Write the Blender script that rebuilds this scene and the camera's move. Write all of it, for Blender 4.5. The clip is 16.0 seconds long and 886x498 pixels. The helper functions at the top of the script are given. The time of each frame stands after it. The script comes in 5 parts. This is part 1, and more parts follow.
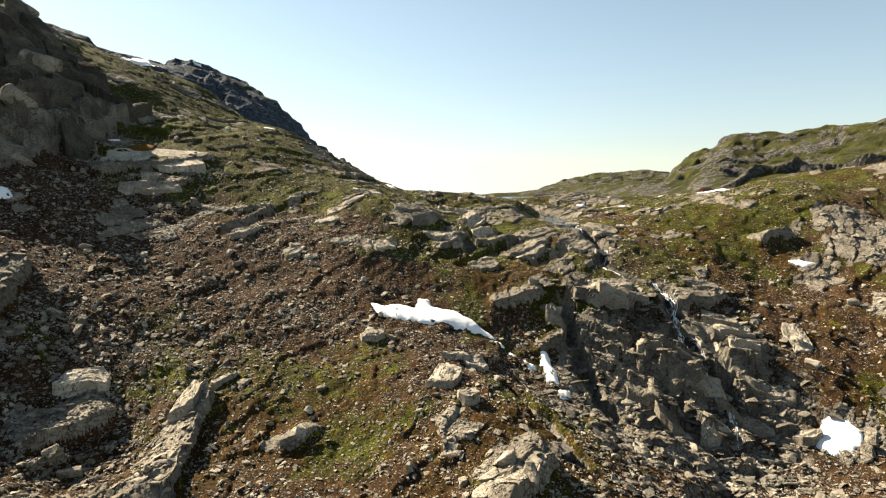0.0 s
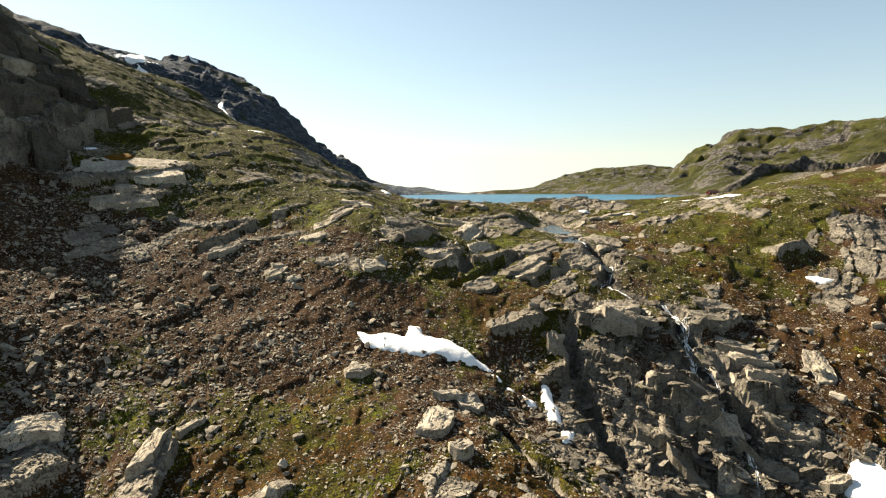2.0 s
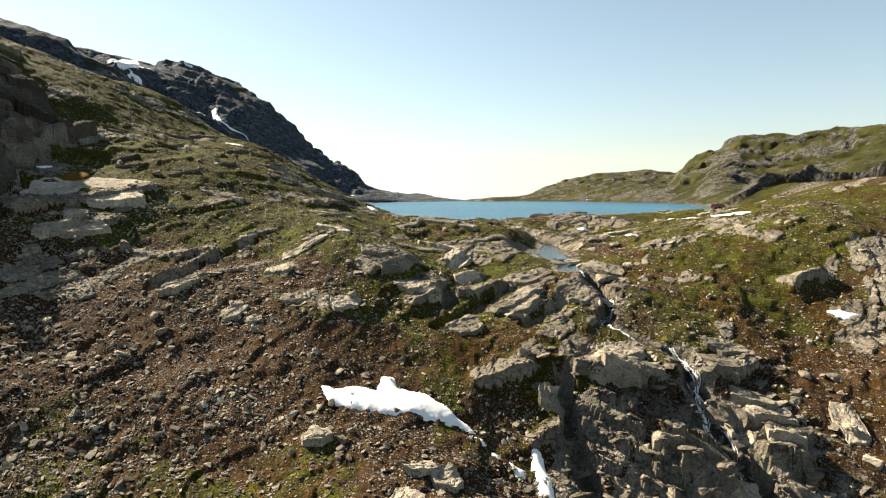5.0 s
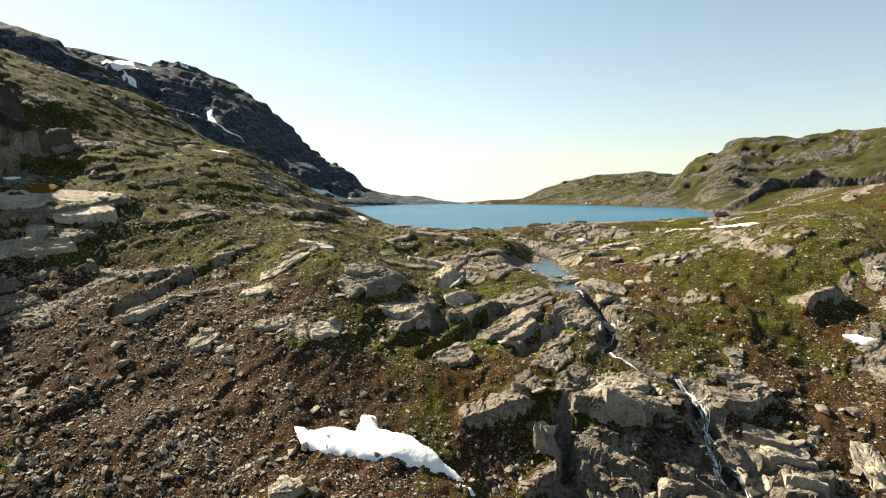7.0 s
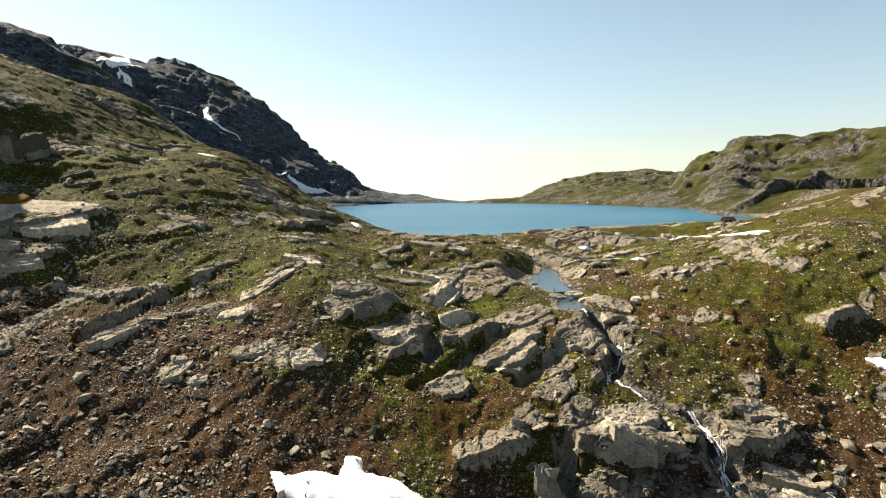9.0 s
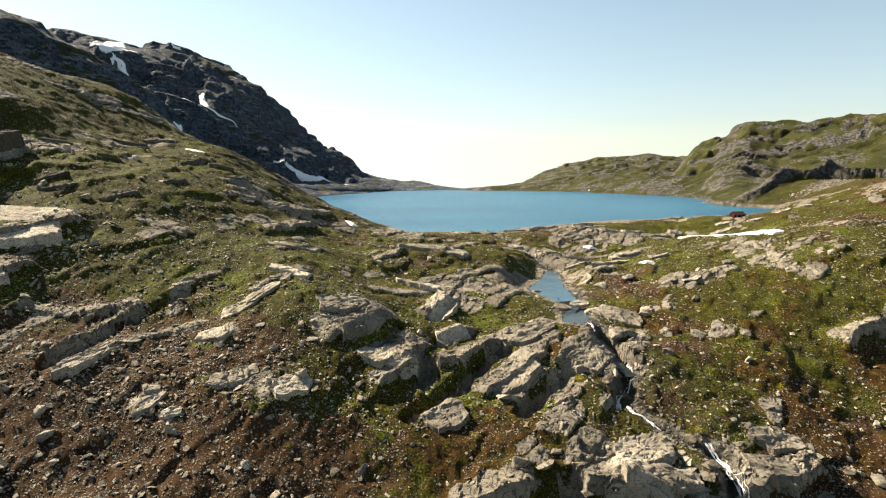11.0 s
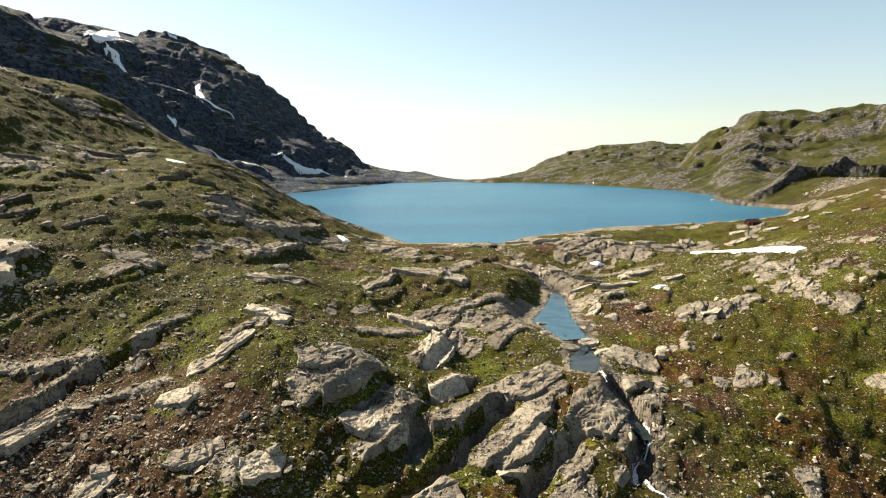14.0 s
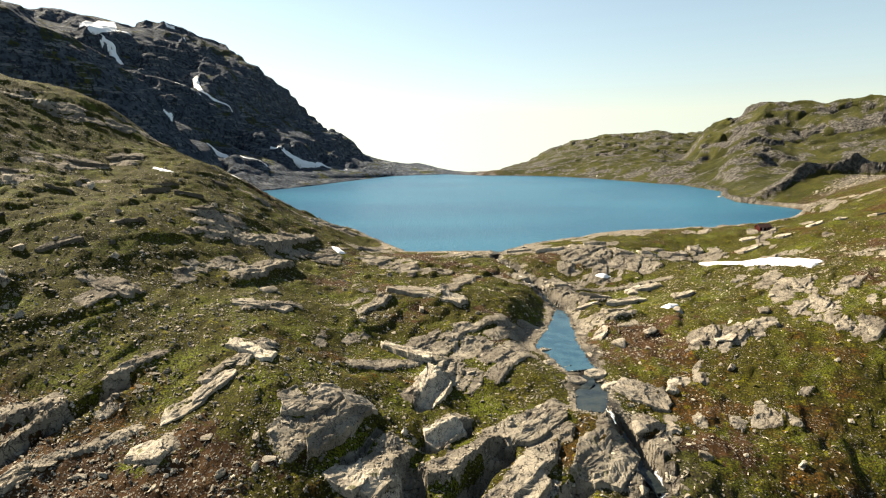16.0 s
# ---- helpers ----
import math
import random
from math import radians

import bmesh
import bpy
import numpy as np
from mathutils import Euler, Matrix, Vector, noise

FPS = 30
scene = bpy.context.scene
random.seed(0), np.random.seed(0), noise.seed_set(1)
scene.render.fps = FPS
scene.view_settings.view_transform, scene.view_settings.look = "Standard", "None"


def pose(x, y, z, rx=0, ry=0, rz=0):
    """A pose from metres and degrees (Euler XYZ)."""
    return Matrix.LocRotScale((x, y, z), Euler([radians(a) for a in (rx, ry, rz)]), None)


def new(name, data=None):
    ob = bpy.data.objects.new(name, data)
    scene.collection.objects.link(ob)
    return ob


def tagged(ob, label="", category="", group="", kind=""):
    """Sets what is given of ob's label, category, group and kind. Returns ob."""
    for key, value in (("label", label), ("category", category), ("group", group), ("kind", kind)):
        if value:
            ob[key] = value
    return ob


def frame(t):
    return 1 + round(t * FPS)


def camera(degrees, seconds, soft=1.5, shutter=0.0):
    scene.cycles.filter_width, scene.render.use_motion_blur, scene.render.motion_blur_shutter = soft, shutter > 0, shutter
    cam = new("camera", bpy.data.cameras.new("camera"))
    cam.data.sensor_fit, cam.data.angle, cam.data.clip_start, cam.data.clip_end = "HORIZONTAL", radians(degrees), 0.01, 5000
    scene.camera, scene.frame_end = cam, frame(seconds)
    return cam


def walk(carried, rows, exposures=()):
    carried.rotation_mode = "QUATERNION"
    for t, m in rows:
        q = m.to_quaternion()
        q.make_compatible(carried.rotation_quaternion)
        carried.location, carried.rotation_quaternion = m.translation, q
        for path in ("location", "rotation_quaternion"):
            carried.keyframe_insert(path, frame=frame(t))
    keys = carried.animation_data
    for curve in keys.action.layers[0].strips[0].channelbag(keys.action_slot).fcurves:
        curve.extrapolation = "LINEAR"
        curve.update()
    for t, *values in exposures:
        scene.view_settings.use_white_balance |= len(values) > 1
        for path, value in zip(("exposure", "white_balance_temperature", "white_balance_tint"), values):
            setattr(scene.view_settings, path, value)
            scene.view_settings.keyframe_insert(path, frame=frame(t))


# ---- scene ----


EXPOSURE, KELVIN, TINT = 1.98, 6700, 8
# seconds, eye, yaw to the left, pitch, roll
FLIGHT = [
    (0.0, -0.00, 0.00, 3.21, 0.03, -4.91, -0.37),
    (0.5, 0.23, 3.38, 4.87, 0.02, -5.37, -0.41),
    (1.0, 0.74, 6.88, 6.59, 0.05, -5.51, -0.46),
    (1.5, 1.39, 10.20, 7.96, 0.11, -5.52, -0.51),
    (2.0, 2.20, 13.66, 9.24, 0.14, -5.45, -0.54),
    (2.5, 3.03, 17.00, 10.30, 0.16, -5.36, -0.55),
    (3.0, 3.88, 20.44, 11.34, 0.17, -5.30, -0.58),
    (3.5, 4.70, 23.61, 12.30, 0.18, -5.23, -0.59),
    (4.0, 5.57, 26.88, 13.36, 0.18, -5.19, -0.59),
    (6.5, 9.35, 42.30, 18.38, 0.12, -5.08, -0.49),
    (7.0, 9.88, 45.32, 19.45, 0.10, -5.09, -0.48),
    (7.5, 10.27, 48.16, 20.29, 0.07, -5.08, -0.45),
    (8.0, 10.65, 51.21, 21.25, 0.07, -5.10, -0.45),
    (8.5, 10.99, 54.06, 22.32, 0.08, -5.20, -0.44),
    (9.0, 11.33, 57.14, 23.62, 0.10, -5.43, -0.44),
    (11.5, 12.53, 72.24, 30.68, 0.20, -7.21, -0.56),
    (12.0, 12.84, 75.30, 32.30, 0.25, -7.44, -0.59),
    (12.5, 13.22, 78.21, 34.01, 0.29, -7.62, -0.63),
    (13.0, 13.62, 81.20, 35.89, 0.35, -7.81, -0.65),
    (13.5, 13.95, 84.06, 37.66, 0.40, -8.01, -0.64),
    (14.0, 14.17, 87.12, 39.50, 0.42, -8.21, -0.67),
    (14.5, 14.38, 89.96, 41.26, 0.46, -8.43, -0.69),
    (15.0, 14.78, 92.95, 43.14, 0.54, -8.68, -0.75),
    (15.5, 15.19, 95.76, 44.99, 0.61, -8.94, -0.78),
    (16.0, 15.53, 98.76, 47.02, 0.65, -9.30, -0.81),
]
cam = camera(70.83, 16.0, soft=1.2)
walk(cam, [(t, pose(x, y, z, 90 + pitch, 0, yaw) @ pose(0, 0, 0, 0, 0, roll)) for t, x, y, z, yaw, pitch, roll in FLIGHT],
     exposures=[(0, EXPOSURE, KELVIN, TINT), (16, EXPOSURE, KELVIN, TINT)])


# ---------------------------------------------------------------- light
SUN_AZIMUTH, SUN_HEIGHT = 55.0, 36.5  # degrees to the left of +y, degrees above the horizon
world = bpy.data.worlds.new("sky")
scene.world = world
world.use_nodes = True
wt = world.node_tree
wt.nodes.clear()
sky = wt.nodes.new("ShaderNodeTexSky")
sky.sky_type, sky.sun_disc = "NISHITA", False
sky.sun_elevation, sky.sun_rotation = radians(SUN_HEIGHT), radians(-SUN_AZIMUTH)
sky.altitude, sky.air_density, sky.dust_density, sky.ozone_density = 1200, 1.2, 1.0, 1.0
# below the horizon the haze of the horizon goes on
where, split, floor_z, join = (wt.nodes.new(n) for n in ("ShaderNodeTexCoord", "ShaderNodeSeparateXYZ", "ShaderNodeMath", "ShaderNodeCombineXYZ"))
floor_z.operation = "MAXIMUM"
floor_z.inputs[1].default_value = 0.05
back, out = wt.nodes.new("ShaderNodeBackground"), wt.nodes.new("ShaderNodeOutputWorld")
back.inputs["Strength"].default_value = 0.0395
wt.links.new(where.outputs["Generated"], split.inputs[0])
wt.links.new(split.outputs["X"], join.inputs["X"])
wt.links.new(split.outputs["Y"], join.inputs["Y"])
wt.links.new(split.outputs["Z"], floor_z.inputs[0])
wt.links.new(floor_z.outputs[0], join.inputs["Z"])
wt.links.new(join.outputs[0], sky.inputs["Vector"])
haze = wt.nodes.new("ShaderNodeHueSaturation")
haze.inputs["Hue"].default_value = 0.488
haze.inputs["Saturation"].default_value, haze.inputs["Value"].default_value = 0.8, 1.0
wt.links.new(sky.outputs[0], haze.inputs["Color"])
wt.links.new(haze.outputs[0], back.inputs["Color"])
wt.links.new(back.outputs[0], out.inputs["Surface"])
sun = new("sun", bpy.data.lights.new("sun", "SUN"))
sun.data.energy, sun.data.angle, sun.data.color = 5.5, radians(0.5), (1.0, 0.87, 0.69)
sun.matrix_world = pose(0, 0, 300, 90 - SUN_HEIGHT, 0, 180 + SUN_AZIMUTH)


# ---------------------------------------------------------------- materials
class Nodes:
    """A small builder for node materials."""

    def __init__(self, name):
        self.mat = bpy.data.materials.new(name)
        self.mat.use_nodes = True
        self.tree = self.mat.node_tree
        self.tree.nodes.clear()
        self.shader = self.add("ShaderNodeBsdfPrincipled")
        out = self.add("ShaderNodeOutputMaterial")
        self.link(self.shader.outputs[0], out.inputs["Surface"])
        coord = self.add("ShaderNodeNewGeometry")
        self.place = coord.outputs["Position"]

    def add(self, kind, **values):
        node = self.tree.nodes.new(kind)
        for key, value in values.items():
            node.inputs[key].default_value = value
        return node

    def link(self, a, b):
        self.tree.links.new(a, b)

    def put(self, value, socket):
        if isinstance(value, bpy.types.NodeSocket):
            self.link(value, socket)
        else:
            socket.default_value = value

    def math(self, op, a, b=0.0, c=None):
        node = self.add("ShaderNodeMath")
        node.operation = op
        self.put(a, node.inputs[0])
        self.put(b, node.inputs[1])
        if c is not None:
            self.put(c, node.inputs[2])
        return node.outputs[0]

    def noise(self, scale, detail=4.0, rough=0.55, vector=None, distortion=0.0):
        node = self.add("ShaderNodeTexNoise", Scale=scale, Detail=detail, Roughness=rough, Distortion=distortion)
        self.link(vector or self.place, node.inputs["Vector"])
        return node.outputs["Fac"]

    def cells(self, scale, feature="F1", vector=None, output="Distance"):
        node = self.add("ShaderNodeTexVoronoi", Scale=scale)
        node.feature = feature
        self.link(vector or self.place, node.inputs["Vector"])
        return node.outputs[output]

    def stretched(self, scale, turn=(0, 0, 0)):
        node = self.add("ShaderNodeMapping")
        node.inputs["Scale"].default_value, node.inputs["Rotation"].default_value = scale, turn
        self.link(self.place, node.inputs["Vector"])
        return node.outputs[0]

    def ramp(self, value, low, high):
        node = self.add("ShaderNodeMapRange")
        node.interpolation_type = "SMOOTHSTEP"
        self.put(value, node.inputs["Value"])
        self.put(low, node.inputs["From Min"])
        self.put(high, node.inputs["From Max"])
        return node.outputs["Result"]

    def mix(self, factor, a, b):
        node = self.add("ShaderNodeMix")
        node.data_type = "RGBA"
        self.put(factor, node.inputs[0])
        self.put((*a, 1) if isinstance(a, tuple) else a, node.inputs[6])
        self.put((*b, 1) if isinstance(b, tuple) else b, node.inputs[7])
        return node.outputs[2]

    def scale_colour(self, colour, amount):
        node = self.add("ShaderNodeVectorMath")
        node.operation = "SCALE"
        self.link(colour, node.inputs[0])
        self.put(amount, node.inputs["Scale"])
        return node.outputs[0]

    # every base colour is lowered alike to deepen the shade under a raised exposure
    ALBEDO_SCALE = 0.82

    def finish(self, colour, roughness=0.9, height=None, strength=0.6, distance=0.3, specular=0.04):
        if not isinstance(colour, tuple):
            colour = self.scale_colour(colour, self.ALBEDO_SCALE)
        self.put((*colour, 1) if isinstance(colour, tuple) else colour, self.shader.inputs["Base Color"])
        self.put(roughness, self.shader.inputs["Roughness"])
        self.shader.inputs["Specular IOR Level"].default_value = specular
        if height is not None:
            bump = self.add("ShaderNodeBump", Strength=strength, Distance=distance)
            self.link(height, bump.inputs["Height"])
            self.link(bump.outputs[0], self.shader.inputs["Normal"])
        return self.mat


def rock_colour(n, tint=0.0):
    """Pale grey-buff gneiss with dark lichen, joints and banding."""
    broad = n.noise(0.12, 3)
    fine = n.noise(2.2, 6, 0.7)
    band = n.noise(0.8, 5, 0.6, n.stretched((0.25, 1.2, 2.5), (0, 0, radians(35))))
    colour = n.mix(n.ramp(broad, 0.35, 0.65), (0.15, 0.13, 0.102), (0.255, 0.226, 0.178))
    colour = n.mix(n.ramp(band, 0.52, 0.75), colour, (0.115, 0.105, 0.092))
    colour = n.mix(n.ramp(fine, 0.5, 0.7), colour, (0.055, 0.048, 0.04))
    colour = n.mix(n.ramp(n.noise(5.0, 3), 0.62, 0.72), colour, (0.27, 0.258, 0.228))
    vein = n.math("ABSOLUTE", n.math("SUBTRACT", n.noise(0.42, 5, 0.5, n.stretched((0.6, 1.5, 1.0), (0, 0, radians(35))), 0.6), 0.5))
    cross = n.math("ABSOLUTE", n.math("SUBTRACT", n.noise(0.3, 4, 0.5, n.stretched((1.6, 0.5, 1.0), (0, 0, radians(28))), 0.4), 0.47))
    joints = n.math("MINIMUM", vein, cross)
    colour = n.mix(n.ramp(joints, 0.008, 0.002), colour, (0.045, 0.04, 0.034))
    return colour, fine, joints


def ground_material():
    n = Nodes("mountain_ground")
    cover = n.add("ShaderNodeAttribute")
    cover.attribute_name = "cover"
    parts = n.add("ShaderNodeSeparateColor")
    n.link(cover.outputs["Color"], parts.inputs[0])
    plants, rock, rust, wet_dark = parts.outputs[0], parts.outputs[1], parts.outputs[2], cover.outputs["Alpha"]
    grain = n.noise(1.3, 6, 0.68)
    patch = n.noise(0.22, 5, 0.6)
    # soil and small stones
    soil = n.mix(n.ramp(patch, 0.35, 0.65), (0.021, 0.0105, 0.0045), (0.054, 0.029, 0.012))
    pebble = n.add("ShaderNodeTexVoronoi", Scale=1.5, Randomness=1.0)
    n.link(n.place, pebble.inputs["Vector"])
    shade = n.add("ShaderNodeSeparateColor")
    n.link(pebble.outputs["Color"], shade.inputs[0])
    stone = n.mix(shade.outputs[1], (0.045, 0.036, 0.030), (0.13, 0.113, 0.095))
    few = n.math("MULTIPLY", n.ramp(shade.outputs[0], 0.34, 0.44), n.ramp(pebble.outputs["Distance"], 0.36, 0.28))
    soil = n.mix(few, soil, stone)
    # moss, grass and heath
    green = n.mix(n.ramp(grain, 0.3, 0.7), (0.018, 0.018, 0.0024), (0.077, 0.074, 0.008))
    green = n.mix(n.ramp(n.noise(0.09, 4), 0.45, 0.7), green, (0.084, 0.100, 0.009))
    heath = n.mix(n.ramp(grain, 0.35, 0.7), (0.030, 0.0145, 0.005), (0.100, 0.047, 0.010))
    green = n.mix(n.ramp(n.math("ADD", rust, n.math("MULTIPLY", n.math("SUBTRACT", patch, 0.5), 1.2)), 0.4, 0.75), green, heath)
    green = n.mix(n.ramp(n.noise(0.3, 5, 0.6), 0.58, 0.68), green, (0.145, 0.135, 0.008))
    green = n.mix(n.math("MULTIPLY", n.ramp(rust, 0.2, 0.6), n.ramp(n.noise(0.24, 5, 0.65, n.stretched((1.0, 1.3, 1.0))), 0.58, 0.68)), green, (0.135, 0.058, 0.009))
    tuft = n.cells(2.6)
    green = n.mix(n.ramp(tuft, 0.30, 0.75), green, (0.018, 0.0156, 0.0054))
    bare, fine, joints = rock_colour(n)
    mottle = n.math("ADD", n.math("MULTIPLY", n.math("SUBTRACT", grain, 0.5), 0.9), n.math("MULTIPLY", n.math("SUBTRACT", n.noise(0.42, 5, 0.6), 0.5), 1.3))
    on_plants = n.ramp(n.math("ADD", plants, mottle), 0.34, 0.56)
    on_rock = n.ramp(n.math("ADD", rock, n.math("MULTIPLY", n.math("SUBTRACT", n.noise(0.9, 6, 0.7), 0.5), 1.1)), 0.42, 0.54)
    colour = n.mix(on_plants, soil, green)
    # gravel that shows through soil and moss alike
    grit = n.add("ShaderNodeTexVoronoi", Scale=2.4, Randomness=1.0)
    n.link(n.place, grit.inputs["Vector"])
    kind = n.add("ShaderNodeSeparateColor")
    n.link(grit.outputs["Color"], kind.inputs[0])
    here = n.math("SUBTRACT", n.math("ADD", n.math("MULTIPLY", n.noise(0.12, 4, 0.6), 1.6), n.math("MULTIPLY", kind.outputs[0], 0.5)), n.math("MULTIPLY", on_plants, 0.12))
    gravel = n.math("MULTIPLY", n.ramp(here, 1.06, 1.12), n.ramp(grit.outputs["Distance"], 0.40, 0.30))
    colour = n.mix(gravel, colour, n.mix(kind.outputs[1], (0.07, 0.058, 0.047), (0.22, 0.196, 0.162)))
    colour = n.mix(on_rock, colour, bare)
    # far mountain rock, paled and blued: distance haze put into its colour
    hazy_slate = n.add("ShaderNodeAttribute")
    hazy_slate.attribute_name = "hazy_slate"
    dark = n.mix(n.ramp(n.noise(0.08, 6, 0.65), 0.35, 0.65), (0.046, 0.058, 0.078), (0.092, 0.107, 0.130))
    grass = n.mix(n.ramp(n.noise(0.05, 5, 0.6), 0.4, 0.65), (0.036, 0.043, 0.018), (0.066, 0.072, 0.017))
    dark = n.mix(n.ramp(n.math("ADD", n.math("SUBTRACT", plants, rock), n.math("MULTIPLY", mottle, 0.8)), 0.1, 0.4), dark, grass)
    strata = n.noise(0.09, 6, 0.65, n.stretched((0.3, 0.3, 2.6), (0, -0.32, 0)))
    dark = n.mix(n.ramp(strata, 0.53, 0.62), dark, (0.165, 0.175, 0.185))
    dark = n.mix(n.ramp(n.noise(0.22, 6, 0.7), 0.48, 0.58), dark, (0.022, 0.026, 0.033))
    colour = n.mix(hazy_slate.outputs["Fac"], colour, dark)
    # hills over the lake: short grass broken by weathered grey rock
    hill = n.add("ShaderNodeAttribute")
    hill.attribute_name = "hill"
    speck = n.noise(0.16, 7, 0.72)
    turf = n.mix(n.ramp(n.noise(0.03, 5, 0.6), 0.4, 0.62), (0.029, 0.031, 0.010), (0.050, 0.050, 0.013))
    turf = n.mix(n.ramp(speck, 0.5, 0.68), turf, (0.02, 0.021, 0.009))
    grey = n.mix(n.ramp(n.noise(0.3, 5, 0.7), 0.4, 0.65), (0.036, 0.034, 0.031), (0.15, 0.140, 0.125))
    broken = n.math("ADD", n.math("MULTIPLY", rock, 0.35), n.math("ADD", n.math("MULTIPLY", n.noise(0.035, 6, 0.65, n.stretched((1.0, 0.6, 2.2), (0, 0.25, 0.5))), 1.0), n.math("MULTIPLY", n.math("SUBTRACT", speck, 0.5), 1.1)))
    colour = n.mix(hill.outputs["Fac"], colour, n.mix(n.ramp(broken, 0.57, 0.71), turf, grey))
    # water-wet rock goes near black; the crag does too, to stand for its shade
    colour = n.mix(n.math("MULTIPLY", wet_dark, 0.88), colour, (0.015, 0.0132, 0.0108))
    height = n.math("ADD", n.math("MULTIPLY", grain, n.math("SUBTRACT", 0.6, n.math("MULTIPLY", on_rock, 0.4))), n.math("MULTIPLY", n.math("MULTIPLY", few, n.math("SUBTRACT", 1.0, on_rock)), 0.35))
    height = n.math("ADD", height, n.math("MULTIPLY", n.math("MULTIPLY", gravel, n.math("SUBTRACT", 1.0, on_rock)), 0.3))
    height = n.math("ADD", height, n.math("MULTIPLY", n.math("MULTIPLY", n.ramp(joints, 0.0, 0.02), on_rock), 0.5))
    far_bump = n.math("MULTIPLY", n.math("ADD", hill.outputs["Fac"], hazy_slate.outputs["Fac"]), n.math("MULTIPLY", n.math("ADD", speck, n.noise(0.05, 6, 0.65)), 9.0))
    height = n.math("ADD", height, far_bump)
    rough = n.math("SUBTRACT", 0.92, n.math("MULTIPLY", wet_dark, 0.6))
    return n.finish(colour, rough, height, 0.9, 0.45)


def stone_material(name, dark=1.0):
    n = Nodes(name)
    colour, fine, joints = rock_colour(n)
    geo = n.add("ShaderNodeNewGeometry")
    each = n.ramp(geo.outputs["Random Per Island"], 0.0, 1.0)
    colour = n.scale_colour(colour, n.math("MULTIPLY", n.math("ADD", 0.85, n.math("MULTIPLY", each, 0.95)), dark))
    moss = n.ramp(n.noise(0.35, 5, 0.65), 0.60, 0.68)
    colour = n.mix(n.math("MULTIPLY", moss, 0.7), colour, (0.075, 0.075, 0.02))
    return n.finish(colour, 0.88, n.math("ADD", fine, n.math("MULTIPLY", n.ramp(joints, 0.0, 0.02), 0.4)), 0.7, 0.2)


def snow_material():
    n = Nodes("old_snow")
    dirt = n.noise(0.7, 6, 0.7)
    colour = n.mix(n.ramp(dirt, 0.58, 0.8), (0.86, 0.87, 0.88), (0.55, 0.52, 0.48))
    return n.finish(colour, 0.75, n.noise(0.9, 4), 0.4, 0.25)


def lake_material():
    n = Nodes("lake_water")
    wave = n.math("ADD", n.noise(0.55, 4, 0.6, n.stretched((1.0, 0.55, 1.0))), n.math("MULTIPLY", n.noise(0.02, 3), 0.4))
    drift = n.noise(0.006, 4, 0.55, n.stretched((0.6, 1.6, 1.0)))
    colour = n.mix(n.ramp(drift, 0.38, 0.62), (0.007, 0.066, 0.125), (0.012, 0.092, 0.155))
    mat = n.finish(colour, 0.28, wave, 0.7, 1.2, 0.3)
    n.shader.inputs["IOR"].default_value = 1.333
    return mat


def water_material(name, a, b):
    n = Nodes(name)
    colour = n.mix(n.ramp(n.noise(0.3, 3), 0.35, 0.65), a, b)
    mat = n.finish(colour, 0.08, n.noise(1.6, 4), 0.35, 0.2, 0.5)
    n.shader.inputs["IOR"].default_value = 1.333
    return mat


def foam_material():
    n = Nodes("white_water")
    colour = n.mix(n.ramp(n.noise(2.5, 5, 0.7), 0.35, 0.55), (0.42, 0.44, 0.44), (0.88, 0.9, 0.9))
    return n.finish(colour, 0.35, n.noise(3.0, 4), 0.8, 0.3)


def paint_material(name, a, b, rough=0.7):
    n = Nodes(name)
    return n.finish(n.mix(n.ramp(n.noise(3.0, 5), 0.4, 0.65), a, b), rough, n.noise(12, 3), 0.3, 0.03)


GROUND, STONE, DARK_STONE, SLAB_ROCK = ground_material(), stone_material("loose_stone"), stone_material("dark_stone", 0.85), stone_material("slab_rock", 1.12)
PALE_SLAB, WET_STONE = stone_material("pale_slab", 1.15), stone_material("wet_stone", 0.6)
PALE_CHIPS = stone_material("pale_chips", 1.0)
SCREE_STONE = stone_material("scree_stone", 0.8)
# loose stone darkened to carry the shade on crag slabs and grass ledges
SHADED_STONE = stone_material("shaded_stone", 0.34)
SNOW, LAKE_WATER, BECK_WATER, POOL_WATER, FOAM = snow_material(), lake_material(), water_material("beck_water", (0.012, 0.017, 0.018), (0.03, 0.035, 0.03)), water_material("pool_water", (0.012, 0.045, 0.075), (0.03, 0.075, 0.105)), foam_material()


# ---------------------------------------------------------------- land form
def hashed(ix, iy, seed):
    n = (ix.astype(np.int64) * 374761393 + iy.astype(np.int64) * 668265263 + seed * 974634777) & 0xFFFFFFFF
    n = ((n ^ (n >> 13)) * 1274126177) & 0xFFFFFFFF
    return ((n ^ (n >> 16)) & 0xFFFF) / 32767.5 - 1.0


def vnoise(x, y, seed=0):
    """Smooth noise in -1..1 with one-metre cells."""
    x, y = np.asarray(x, float), np.asarray(y, float)
    ix, iy = np.floor(x), np.floor(y)
    u, v = x - ix, y - iy
    u, v = u * u * u * (u * (u * 6 - 15) + 10), v * v * v * (v * (v * 6 - 15) + 10)
    a, b = hashed(ix, iy, seed), hashed(ix + 1, iy, seed)
    c, d = hashed(ix, iy + 1, seed), hashed(ix + 1, iy + 1, seed)
    return (a + (b - a) * u) * (1 - v) + (c + (d - c) * u) * v


def fbm(x, y, octaves=4, seed=0):
    total, amp = 0.0, 0.5
    for k in range(octaves):
        total = total + amp * vnoise(x * 2**k + 17.3 * k, y * 2**k - 9.1 * k, seed + k)
        amp *= 0.5
    return total


